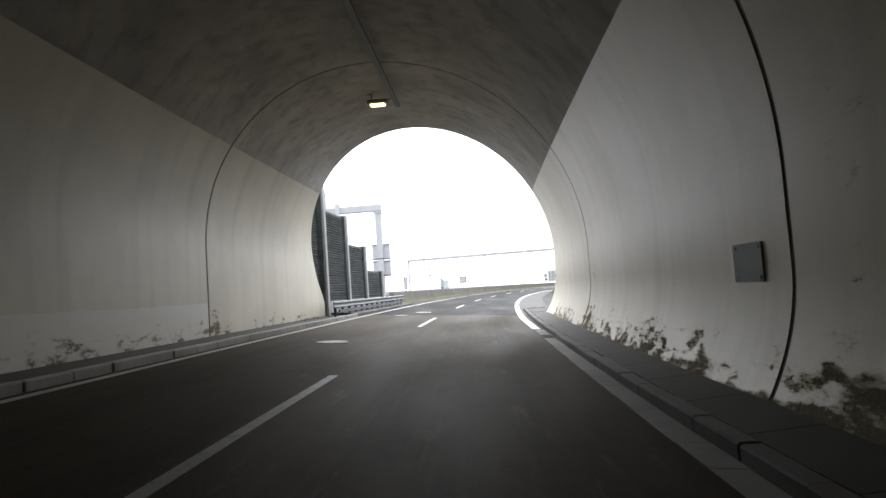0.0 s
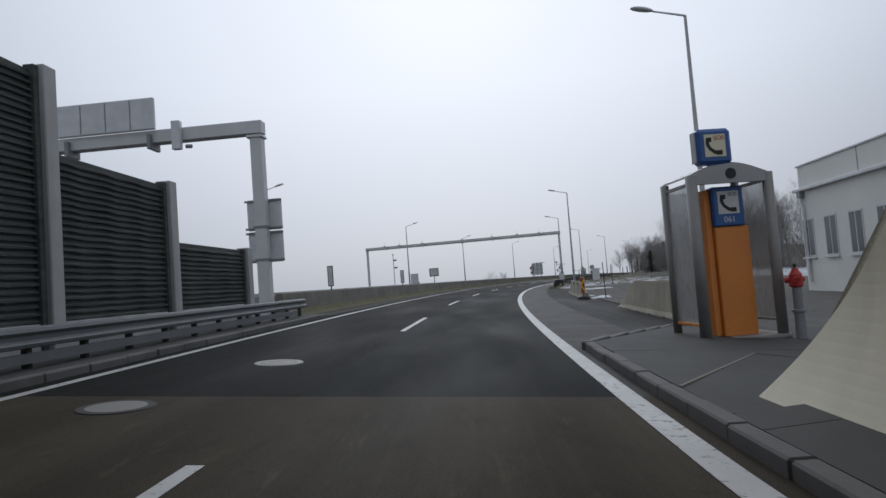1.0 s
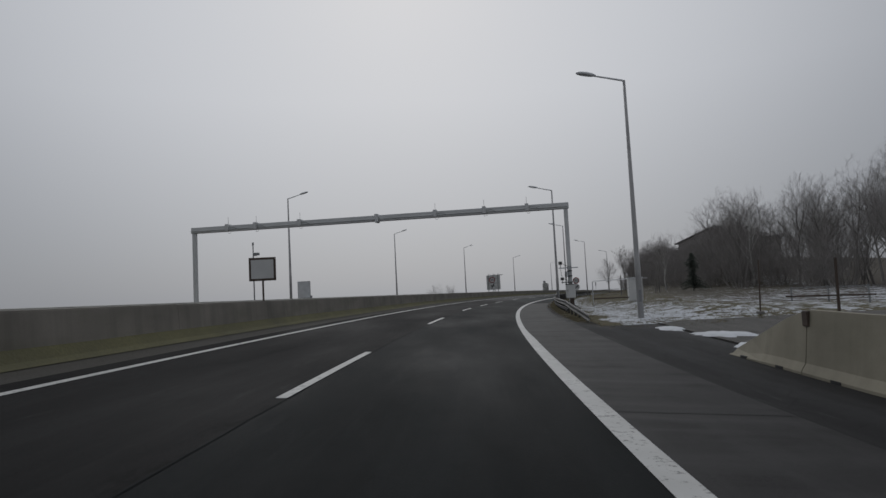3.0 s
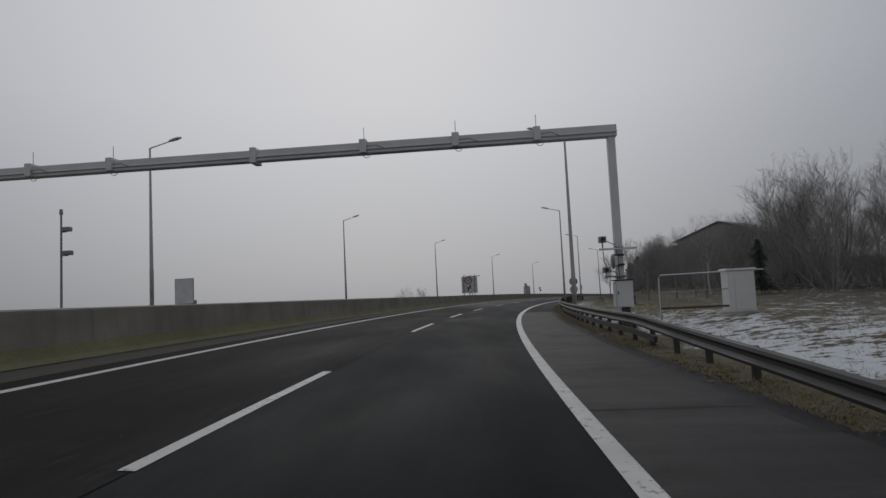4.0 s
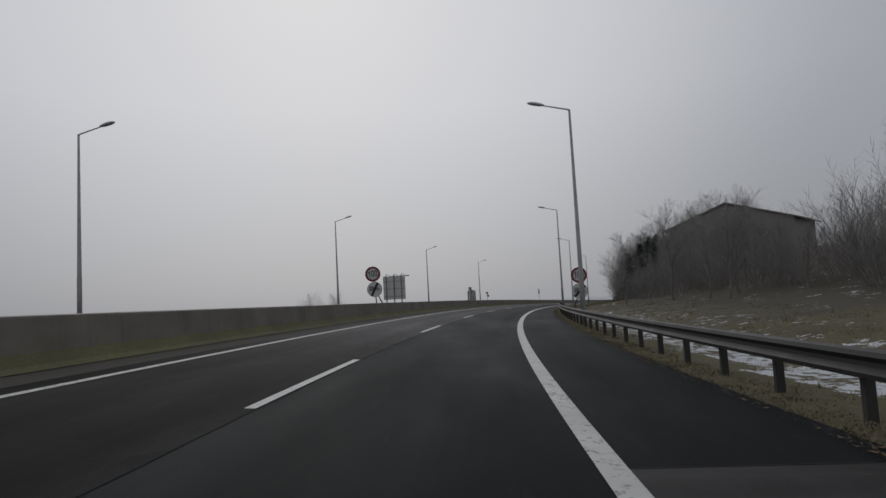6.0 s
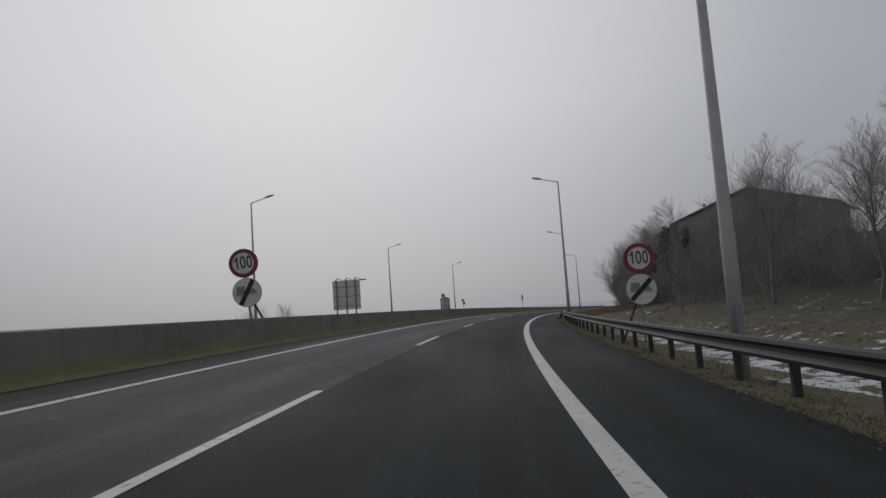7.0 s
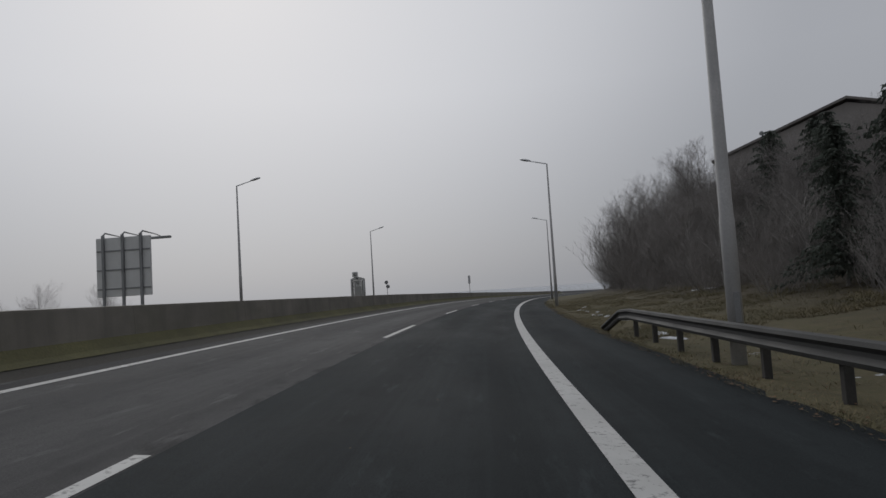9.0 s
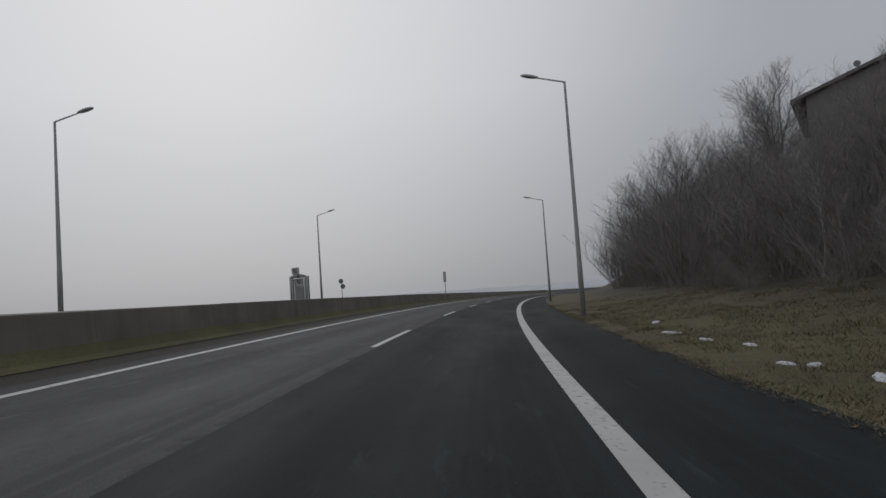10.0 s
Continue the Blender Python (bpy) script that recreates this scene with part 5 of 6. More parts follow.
SNOW = plain("old_snow", (0.62, 0.64, 0.67), 0.7, 0, 0.12, 14, 1.2, 0.5, 0.02)
for i, (s, d, long, wide) in enumerate(((66.2, 5.5, 0.9, 0.8), (68.2, 5.9, 0.7, 0.6), (65.2, 5.0, 0.6, 0.35), (69.6, 5.2, 0.5, 0.3), (81.5, 5.2, 1.2, 0.5), (84.6, 5.6, 1.4, 0.8), (83.0, 7.2, 1.6, 1.2), (87.5, 4.9, 1.3, 0.5))):
    snow_heap(s, d, long, wide, 40 + i, 0.02)
for i, (s, d, long, wide) in enumerate(((224.0, 3.64, 0.7, 0.22), (228.2, 4.22, 0.9, 0.25), (219.9, 4.04, 0.5, 0.16), (217.2, 3.5, 0.35, 0.16), (216.8, 3.75, 0.32, 0.22), (221.6, 3.74, 0.5, 0.14),
                                        (215.4, 3.87, 0.55, 0.22), (211.7, 3.88, 0.5, 0.22), (224.5, 11.0, 0.6, 0.8), (225.6, 10.4, 0.4, 0.5), (196.5, 7.87, 0.5, 0.2), (195.5, 7.7, 0.4, 0.25),
                                        (195.6, 8.36, 0.45, 0.22), (194.4, 8.19, 0.4, 0.2), (191.5, 8.02, 0.6, 0.25), (196.9, 7.4, 0.6, 0.25), (207.4, 3.5, 0.5, 0.2), (204.9, 3.6, 0.9, 0.35), (203.4, 3.5, 0.8, 0.3))):
    snow_heap(s, d, long * 0.75, wide * 0.6, 60 + i, 0.01, 0.03)
lf = thing("low_fence", along(100.5, 14.0, 0.0, -49), "low dark steel barrier standing in the snow", "fence")
part("rail", box(0, 4.2, -0.03, 0.03, 0.20, 0.28, 0.008), RUST, lf)
for x in (0.3, 2.1, 3.9):
    part("upright", box(x - 0.04, x + 0.04, -0.025, 0.025, -0.2, 0.72, 0.006), GALV_DULL, lf)
part("top_bar", box(0.3, 3.9, -0.015, 0.015, 0.64, 0.69, 0.005), GALV_DULL, lf)


# ---- equipment at the gantry's foot ----
def gantry_kit():
    base = along(109.75, 3.66)
    gz = lift(109.75, 3.66)
    t = thing("control_cabinet", base, "white control cabinet on a steel pedestal at the gantry post", "cabinet")
    part("body", box(-0.30, 0.27, -0.60, -0.24, 1.0 - gz, 1.92 - gz, 0.015), WHITE, t)
    part("side", box(-0.36, -0.303, -0.58, -0.26, 1.02 - gz, 1.88 - gz, 0.01), WHITE, t)
    part("lid", box(-0.38, 0.30, -0.64, -0.22, 1.923 - gz, 1.96 - gz, 0.008), BLACK, t)
    part("pedestal", box(-0.12, 0.16, -0.5, -0.3, -0.1, 0.998 - gz, 0.02), RUST, t)
    part("lock", box(-0.25, -0.22, -0.612, -0.60, 1.45 - gz, 1.55 - gz, 0), BLACK, t)
    part("cable_coil", tube(bmesh.new(), [(0.33, -0.4 + 0.1 * math.cos(q), 1.25 - gz + 0.16 * math.sin(q)) for q in np.linspace(0, 6.6, 16)], [0.02] * 16, 6), BLACK, t)
    k = thing("camera_bracket", base, "steel brackets with two cameras and a drum antenna", "camera")
    part("arm", box(-0.75, 0.55, -0.32, -0.24, 3.02 - gz, 3.09 - gz, 0.006), GALV, k)
    part("arm", box(-0.62, 0.2, -0.32, -0.24, 1.99 - gz + 0.06, 2.05 - gz + 0.06, 0.006), GALV_DULL, k)
    for x, z, s_ in ((-0.62, 3.40, 0.13), (-0.55, 2.32, 0.12)):
        c = part("camera", box(x - s_, x + s_, -0.42, -0.16, z - gz - s_ * 0.85, z - gz + s_ * 0.85, 0.02), BOOTH, k)
        part("lens", disc(0.07, 0.02, -0.43, z - gz, x), BLACK, c)
        part("stem", rod((x, -0.28, z - gz - 0.11), (x, -0.28, z - gz - 0.32), 0.025, n=6), GALV_DULL, c)
    drum = part("antenna", tube(bmesh.new(), [(-0.35, -0.26, 2.62 - gz), (-0.31, -0.26, 2.62 - gz), (-0.27, -0.26, 2.62 - gz)], [0.18, 0.26, 0.27], 20), GALV_DULL, k, "shallow grey dish antenna")
    part("antenna_box", box(-0.268, -0.14, -0.36, -0.16, 2.46 - gz, 2.80 - gz, 0.02), GALV, k)
    for z in (3.1, 2.85, 2.5, 2.08):
        part("clamp", box(-0.165, 0.155, -0.05, 0.40, z - gz - 0.035, z - gz + 0.035, 0.006), BLACK, k)
    for pts in ([(-0.5, -0.25, 3.35), (-0.2, -0.28, 3.2), (-0.12, -0.26, 2.8), (-0.1, -0.26, 2.1)], [(-0.62, -0.3, 3.0), (-0.6, -0.3, 2.6), (-0.52, -0.3, 2.42)], [(-0.45, -0.3, 2.3), (-0.25, -0.3, 2.25), (-0.1, -0.3, 2.0)]):
        part("cable", tube(bmesh.new(), [(x, y, z - gz) for x, y, z in pts], [0.014] * len(pts), 5), BLACK, k)
    g = lift(111, 6.8)
    f = thing("pipe_railing", along(111.0, 6.8), "pale pipe railing round a cabinet beyond the guardrail", "railing")
    zz = 2.28 - g
    for x in (-1.55, 1.75):
        part("upright", rod((x, 0, -0.1), (x, 0, zz - 0.03), 0.05 if x > -1 else 0.02), GALV_DULL, f)
    part("top_rail", tube(bmesh.new(), [(-1.57, 0, 0.2), (-1.57, 0, zz - 0.1), (-1.49, 0, zz), (2.2, 0, zz + 0.04)], [0.021] * 4, 8), GALV, f)
    part("mid_rail", rod((-1.55, 0, zz - 0.65), (1.9, 0, zz - 0.6), 0.017), GALV_DULL, f)
    part("foot_rail", box(-1.55, 1.9, -0.02, 0.02, zz - 1.28, zz - 1.20, 0.004), RUST, f)
    w = thing("white_cabinet", along(111.3, 8.15), "white sheet-metal cabinet standing on the snowy field", "cabinet")
    part("body", box(-0.46, 0.48, -0.4, 0.4, 0.06, 1.58, 0.02), WHITE, w)
    part("roof", box(-0.52, 0.54, -0.46, 0.46, 1.583, 1.66, 0.015), GALV, w)
    part("door", box(-0.24, 0.42, -0.418, -0.403, 0.14, 1.5, 0.004), WHITE, w)
    part("plinth", box(-0.44, 0.46, -0.38, 0.38, -0.2, 0.058, 0.01), CONCRETE, w)


gantry_kit()


# ---- white service building ----
def service_building():
    m = along(48.0, 20.3, 0)
    t = thing("service_building", m, "low white rendered service building with a parapet roof", "building")
    z0 = 0.14 - m.translation.z
    zw, zp = 4.8 + z0 - 0.14 - 0.0, 6.1 + z0 - 0.14
    x0, x1, y0, y1 = -5.2, 6.0, -14.0, 9.0
    part("wall", box(x0, x1, y0, y1, z0 - 0.6, zw, 0.02), HOUSE_WHITE, t)
    part("cornice", box(x0 - 0.25, x1 + 0.25, y0 - 0.25, y1 + 0.25, zw + 0.003, zw + 0.16, 0.02), GALV, t)
    part("parapet", box(x0 + 0.02, x1 - 0.02, y0 + 0.02, y1 - 0.02, zw + 0.163, zp, 0.02), HOUSE_WHITE, t)
    part("coping", box(x0 - 0.05, x1 + 0.05, y0 - 0.05, y1 + 0.05, zp + 0.003, zp + 0.09, 0.01), GALV, t)
    part("raised_block", box(x0 + 1.0, x1, y0, 0.5, zp + 0.094, zp + 1.0, 0.02), HOUSE_WHITE, t)
    for y in np.arange(-11.0, 9, 2.15):
        w = part("window", box(x0 - 0.03, x0 - 0.003, y - 0.55, y + 0.55, 1.25 + z0, 3.25 + z0, 0.01), WHITE, t, "white framed window")
        for yy in (y - 0.26, y + 0.26):
            part("pane", box(x0 - 0.04, x0 - 0.031, yy - 0.21, yy + 0.21, 1.35 + z0, 3.15 + z0, 0), PANE, w)
        part("sill", box(x0 - 0.14, x0 - 0.031, y - 0.62, y + 0.62, 1.17 + z0, 1.245 + z0, 0.008), GALV, w)
    part("downpipe", tube(bmesh.new(), [(x0 - 0.1, y1 - 0.4, zw), (x0 - 0.12, y1 - 0.4, zw - 0.5), (x0 - 0.08, y1 - 0.5, zw - 0.9), (x0 - 0.08, y1 - 0.5, z0)], [0.07] * 4, 8), GALV, t)
    part("hopper", box(x0 - 0.24, x0 - 0.004, y1 - 0.6, y1 - 0.2, zw - 0.32, zw - 0.004, 0.02), GALV_DULL, t)
    for y in (3.5, -4.0):
        part("panel_seam", box(x0 + 0.006, x0 + 0.018, y - 0.02, y + 0.02, zw + 0.17, zp - 0.01, 0), GALV_DULL, t)


PANE = plain("window_pane", (0.10, 0.11, 0.12), 0.12, 0, 0.1, 30, 0.6, 0)
service_building()
street_lamp(along(72, 33), -1, 10.5, "lamps behind the yard")

# ---- tunnel fittings ----
EMIT = bpy.data.materials.new("lamp_glow")
EMIT.use_nodes = True
EMIT.node_tree.nodes["Principled BSDF"].inputs["Emission Color"].default_value = (1.0, 0.72, 0.28, 1)
EMIT.node_tree.nodes["Principled BSDF"].inputs["Emission Strength"].default_value = 1.6
lt = thing("tunnel_lamp", Matrix.Translation(P(20.1, -4.42, 7.36)) @ Matrix.Rotation(-heading(20), 4, "Z"), "lit yellowish ceiling lamp under the tunnel crown", "lamp")
part("housing", box(-0.34, 0.34, -0.16, 0.16, 0.0, 0.14, 0.04), GALV_DULL, lt)
part("glow", box(-0.24, 0.24, -0.12, 0.12, -0.05, -0.003, 0.02), EMIT, lt, "glowing yellow lamp glass")
part("hanger", rod((0.3, 0, 0.1), (0.55, 0, 0.24), 0.02), GALV_DULL, lt)
part("hanger", rod((-0.2, 0, 0.13), (-0.2, 0, 0.36), 0.02), GALV_DULL, lt)
nb = thing("wall_cover", Matrix(), "small grey-green cover plate flush on the tunnel wall", "cover plate")
sweep("plate", [(1.598, 1.40), (1.598, 1.84), (1.64, 1.84), (1.64, 1.40)], 6.93, 7.68, 0.75, plain("cover_green", (0.20, 0.27, 0.255), 0.6), nb, closed=True)
for h in (1.45, 1.79):
    for s in (7.0, 7.6):
        d = 1.592
        sweep("screw", [(d - 0.004, h - 0.02), (d - 0.004, h + 0.02), (d + 0.01, h + 0.02), (d + 0.01, h - 0.02)], s - 0.02, s + 0.02, 0.04, GALV_DULL, nb, closed=True)
sp = thing("wall_plate", Matrix(), "small dirty sign plate on the tunnel wall near the mouth", "plate")
sweep("plate", [(1.60, 1.76), (1.60, 1.92), (1.64, 1.92), (1.64, 1.76)], 27.35, 27.55, 0.2, GALV_DULL, sp, closed=True)
gr = thing("drain_grate", tilt(17.4, 0.27, 0.0), "dark iron drain grate in the gutter before the kerb", "drain grate")
bm = box(-0.15, -0.125, -0.5, 0.5, -0.05, 0.014, 0)
for x0, x1, y0, y1 in ((0.125, 0.15, -0.5, 0.5), (-0.124, 0.124, -0.5, -0.47), (-0.124, 0.124, 0.47, 0.5)):
    block(bm, x0, x1, y0, y1, -0.05, 0.014)
part("frame", bm, RUST, gr)
for i in range(12):
    part("bar", box(-0.124, 0.124, -0.44 + i * 0.078, -0.41 + i * 0.078, -0.04, 0.012, 0), RUST, gr)
ks = thing("kerb_marker", tilt(24.64, 0.55, 0.15), "small orange reflector lying on the kerb", "reflector")
part("body", box(-0.05, 0.05, -0.07, 0.07, 0.0, 0.035, 0.012), ORANGE, ks)
for q, (s, d) in enumerate(((15.3, -5.16), (29.35, -5.5), (33.0, -4.9))):
    mh = thing("manhole_cover", tilt(s, d, 0.004), "round pale iron manhole cover in the lane", "manhole cover", "manhole covers")
    bm = bmesh.new()
    bmesh.ops.create_cone(bm, cap_ends=True, segments=28, radius1=0.40, radius2=0.39, depth=0.016)
    part("rim", bm, WALK if q == 1 else CONCRETE_PALE, mh)
    bm = bmesh.new()
    bmesh.ops.create_cone(bm, cap_ends=True, segments=24, radius1=0.31, radius2=0.31, depth=0.02)
    part("lid", bm, plain("cast_iron", (0.19, 0.18, 0.17), 0.6, 0.3), mh)


# ---- house on the slope ----
HOUSE_AT, HOUSE_TURN = Vector((86.2, 221.6, 0.0)), radians(-55)


def slope_house():
    m = Matrix.Translation(HOUSE_AT) @ Matrix.Rotation(HOUSE_TURN, 4, "Z")
    t = thing("house", m, "dark gabled house half hidden behind trees on the slope", "house")
    ze, za, half = 12.1, 15.6, 10.4
    bm = bmesh.new()
    foot = 2.0
    front = [bm.verts.new(v) for v in ((-half, 0, foot), (half, 0, foot), (half, 0, ze), (0, 0, za - 0.25), (-half, 0, ze))]
    rear = [bm.verts.new((v.co.x, 14.0, v.co.z)) for v in front]
    bm.faces.new(front)
    bm.faces.new(rear[::-1])
    for i in range(5):
        j = (i + 1) % 5
        bm.faces.new((front[i], rear[i], rear[j], front[j]))
    bmesh.ops.recalc_face_normals(bm, faces=bm.faces)
    part("wall", bm, plain("house_wall", (0.27, 0.252, 0.236), 0.9, 0, 0.15, 12, 0.6, 0.3, 0.02), t, "weathered brown-grey wall")
    for q in (-1, 1):
        bm = bmesh.new()
        k = (za - ze) / half
        out = half + 0.9
        a = [(0, -0.45, za), (q * out, -0.45, za - k * out), (q * out, 14.9, za - k * out), (0, 14.9, za)]
        lo = [bm.verts.new(v) for v in a]
        up = [bm.verts.new((x, y, z + 0.22)) for x, y, z in a]
        bm.faces.new(lo)
        bm.faces.new(up)
        for i in range(4):
            bm.faces.new((lo[i], lo[(i + 1) % 4], up[(i + 1) % 4], up[i]))
        bmesh.ops.recalc_face_normals(bm, faces=bm.faces)
        part("roof", bm, plain("roof_tiles", (0.20, 0.185, 0.175), 0.85, 0, 0.2, 9, 0.8, 0.4, 0.03), t, "dark tiled roof slope")
    part("aerial", tube(bmesh.new(), [(-7.3, 3.8, za - 2.6), (-7.3, 3.8, za - 0.9)], [0.03, 0.02], 6), GALV_DULL, t)
    part("aerial_dish", disc(0.22, 0.06, 3.65, za - 1.0, -7.3, 14), GALV_DULL, t)


slope_house()

# ---- trees ----
BARK = plain("bark", (0.22, 0.205, 0.19), 0.9, 0, 0.3, 25, 2.0, 0.8, 0.01)
BARK_BIRCH = plain("birch_bark", (0.46, 0.45, 0.42), 0.85, 0, 0.4, 12, 3.0, 0.4, 0.01)
TWIG = plain("twig_bark", (0.28, 0.262, 0.25), 0.9, 0, 0.25, 8, 0.8, 0)
NEEDLE = plain("needle_green", (0.085, 0.10, 0.08), 0.8, 0, 0.35, 8, 0.8, 0)
SHRUB = plain("shrub_bark", (0.26, 0.243, 0.23), 0.9, 0, 0.3, 8, 0.8, 0)
DRY_LEAF = plain("dry_leaves", (0.16, 0.095, 0.05), 0.9, 0, 0.3, 8, 0.8, 0)


def grow(bm_wood, bm_twig, rnd, p, way, length, radius, level, depth, spread, up, count):
    """A limb with its side limbs; the last levels are twigs."""
    n = 4 if level < 2 else 3
    pts, rad = [p.copy()], [radius]
    w = way.copy()
    for i in range(n):
        w = (w + Vector((rnd.uniform(-1, 1), rnd.uniform(-1, 1), rnd.uniform(-0.5, 1) * up)) * 0.22).normalized()
        pts.append(pts[-1] + w * length / n)
        rad.append(radius * (1 - 0.82 * (i + 1) / n))
    if level >= depth:
        # a bare twig, drawn out to a point
        side = way.orthogonal().normalized()
        tri = [bm_twig.verts.new(p + radius * (Matrix.Rotation(q * 2.094, 3, way) @ side)) for q in range(3)]
        tip = bm_twig.verts.new(pts[-1])
        for q in range(3):
            bm_twig.faces.new((tri[q], tri[(q + 1) % 3], tip))
        return
    thick = level < depth - 1
    tube(bm_wood if level < 2 else bm_twig, pts, rad, 6 if level == 0 else (4 if thick else 3), cap=False)
    k = count[level]
    for i in range(k):
        f = (0.30 if level == 0 else 0.15) + (1.0 - (0.30 if level == 0 else 0.15)) * (i + rnd.random() * 0.8) / k
        j = min(n - 1, int(f * n))
        q = pts[j].lerp(pts[j + 1], f * n - j)
        a = rnd.uniform(0, 2 * math.pi)
        side = way.orthogonal().normalized()
        side = Matrix.Rotation(a, 3, way) @ side
        v = (way * (1 - spread) + side * spread + Vector((0, 0, up * 0.35))).normalized()
        r = max(0.006, radius * (1 - 0.75 * f) * 0.5)
        grow(bm_wood, bm_twig, rnd, q, v, length * (0.62 - 0.28 * f) * rnd.uniform(0.8, 1.2), r, level + 1, depth, spread, up, count)


def bare_tree(seed, height, spread, count, bark, label, category="tree", stems=1, up=0.8):
    rnd = random.Random(seed)
    t = thing("tree" if stems == 1 else "shrub", Matrix.Translation((0, -300, -60)), label, category)
    wood, twig = bmesh.new(), bmesh.new()
    for i in range(stems):
        a = 2 * math.pi * i / stems + rnd.uniform(-0.4, 0.4)
        lean = Vector((math.cos(a), math.sin(a), 0)) * (0.10 if stems == 1 else rnd.uniform(0.1, 0.75))
        foot = Vector((0, 0, -0.3)) + (Vector((math.cos(a), math.sin(a), 0)) * rnd.uniform(0, 0.5) if stems > 1 else Vector())
        h = height * (1 if stems == 1 else rnd.uniform(0.6, 1.0))
        grow(wood, twig, rnd, foot, (Vector((0, 0, 1)) + lean).normalized(), h, (0.016 if stems == 1 else 0.008) * h, 0 if stems == 1 else 1, 3, spread, up, count)
    if stems == 1:
        part("trunk", wood, bark, t)
        part("crown", twig, TWIG, t)
    else:
        part("stem", wood, SHRUB, t)
        part("crown", twig, SHRUB, t)
    return t


def conifer(seed, height, label):
    rnd = random.Random(seed)
    t = thing("conifer", Matrix.Translation((0, -300, -60)), label, "tree")
    part("trunk", rod((0, 0, -0.3), (0, 0, height * 0.97), 0.017 * height, 0.01, 7), BARK, t)
    bm = bmesh.new()
    z = height * 0.10
    while z < height * 0.98:
        f = z / height
        reach = (1 - f) ** 0.7 * height * 0.36 * (0.8 + 0.35 * math.sin(9 * f + seed)) + 0.2
        for i in range(rnd.randint(6, 8)):
            a = rnd.uniform(0, 6.283)
            L = reach * rnd.uniform(0.35, 1.15)
            o = Vector((math.cos(a), math.sin(a), 0))
            side = Vector((-o.y, o.x, 0))
            base = Vector((0, 0, z + rnd.uniform(-0.1, 0.1)))
            k = max(3, int(L / 0.22))
            for q in range(k):
                g = (q + 0.5) / k
                c = base + o * L * g + Vector((0, 0, -0.32 * L * g * g + 0.12 * L * g))
                for sgn in (-1, 1):
                    w = 0.30 * (1 - 0.6 * g) * rnd.uniform(0.6, 1.2)
                    tip = c + side * sgn * w + o * 0.16 + Vector((0, 0, rnd.uniform(-0.34, 0.06)))
                    bm.faces.new([bm.verts.new(v) for v in (c - o * 0.07, c + o * 0.07 + Vector((0, 0, 0.03)), tip)])
                for _ in range(2):
                    q1, q2 = (Vector((rnd.uniform(-1, 1), rnd.uniform(-1, 1), rnd.uniform(-1.3, 0.5))) * 0.17 for _ in range(2))
                    bm.faces.new([bm.verts.new(v) for v in (c, c + q1, c + q2)])
        z += height * rnd.uniform(0.014, 0.022)
    part("crown", bm, NEEDLE, t)
    return t


TALL = [bare_tree(11, 9.0, 0.55, (14, 8, 9), BARK, "bare grey-brown tree with a fine-twigged crown"),
        bare_tree(12, 8.0, 0.62, (13, 9, 8), BARK, "bare grey-brown tree with a fine-twigged crown"),
        bare_tree(13, 9.5, 0.48, (15, 8, 9), BARK_BIRCH, "bare birch with a pale trunk and drooping twigs", up=0.5),
        bare_tree(14, 7.0, 0.66, (12, 9, 10), BARK, "bare grey-brown tree with a fine-twigged crown")]
BUSH = [bare_tree(21, 3.6, 0.55, (0, 8, 9), BARK, "dense leafless shrub at the edge of the wood", "shrub", 9),
        bare_tree(22, 4.4, 0.5, (0, 8, 9), BARK, "dense leafless shrub at the edge of the wood", "shrub", 10),
        bare_tree(23, 2.8, 0.6, (0, 8, 9), BARK, "dense leafless shrub at the edge of the wood", "shrub", 8)]
FIR = [conifer(31, 11.0, "dark green spruce among bare trees"), conifer(32, 8.0, "dark green spruce among bare trees")]
FINE = [bare_tree(15, 8.0, 0.6, (18, 11, 11), BARK, "bare tree with a rounded crown of very fine twigs"),
        bare_tree(16, 8.0, 0.52, (20, 11, 10), BARK, "bare tree with a rounded crown of very fine twigs")]
USED = set()


def tall_of(o):
    return max((c.matrix_basis @ v.co).z for c in o.children for v in c.data.vertices)


HEIGHT = {o.name: tall_of(o) for o in TALL + BUSH + FIR + FINE}


def in_house(p, room=1.5):
    q = Matrix.Rotation(-HOUSE_TURN, 4, "Z") @ (p - HOUSE_AT)
    return abs(q.x) < 10.4 + room and -room < q.y < 14 + room


def crest(s, d):
    """How high the wood reaches over the leaning road plane."""
    if 206 < s < 250:
        # just under the roof of the house behind
        return 8.0 + 0.45 * (d - 13) + 0.075 * (s - 212)
    if s < 172 and d > 19.5:
        return float(np.interp(s, [60, 140, 160, 172], [14.5, 14.5, 13.0, 10.0]))
    return float(np.interp(s, [60, 110, 150, 170, 180, 206, 250, 256, 264, 278, 290], [9.5, 10.5, 10.0, 8.6, 7.2, 7.4, 12.9, 14.2, 15.2, 13.6, 13]))


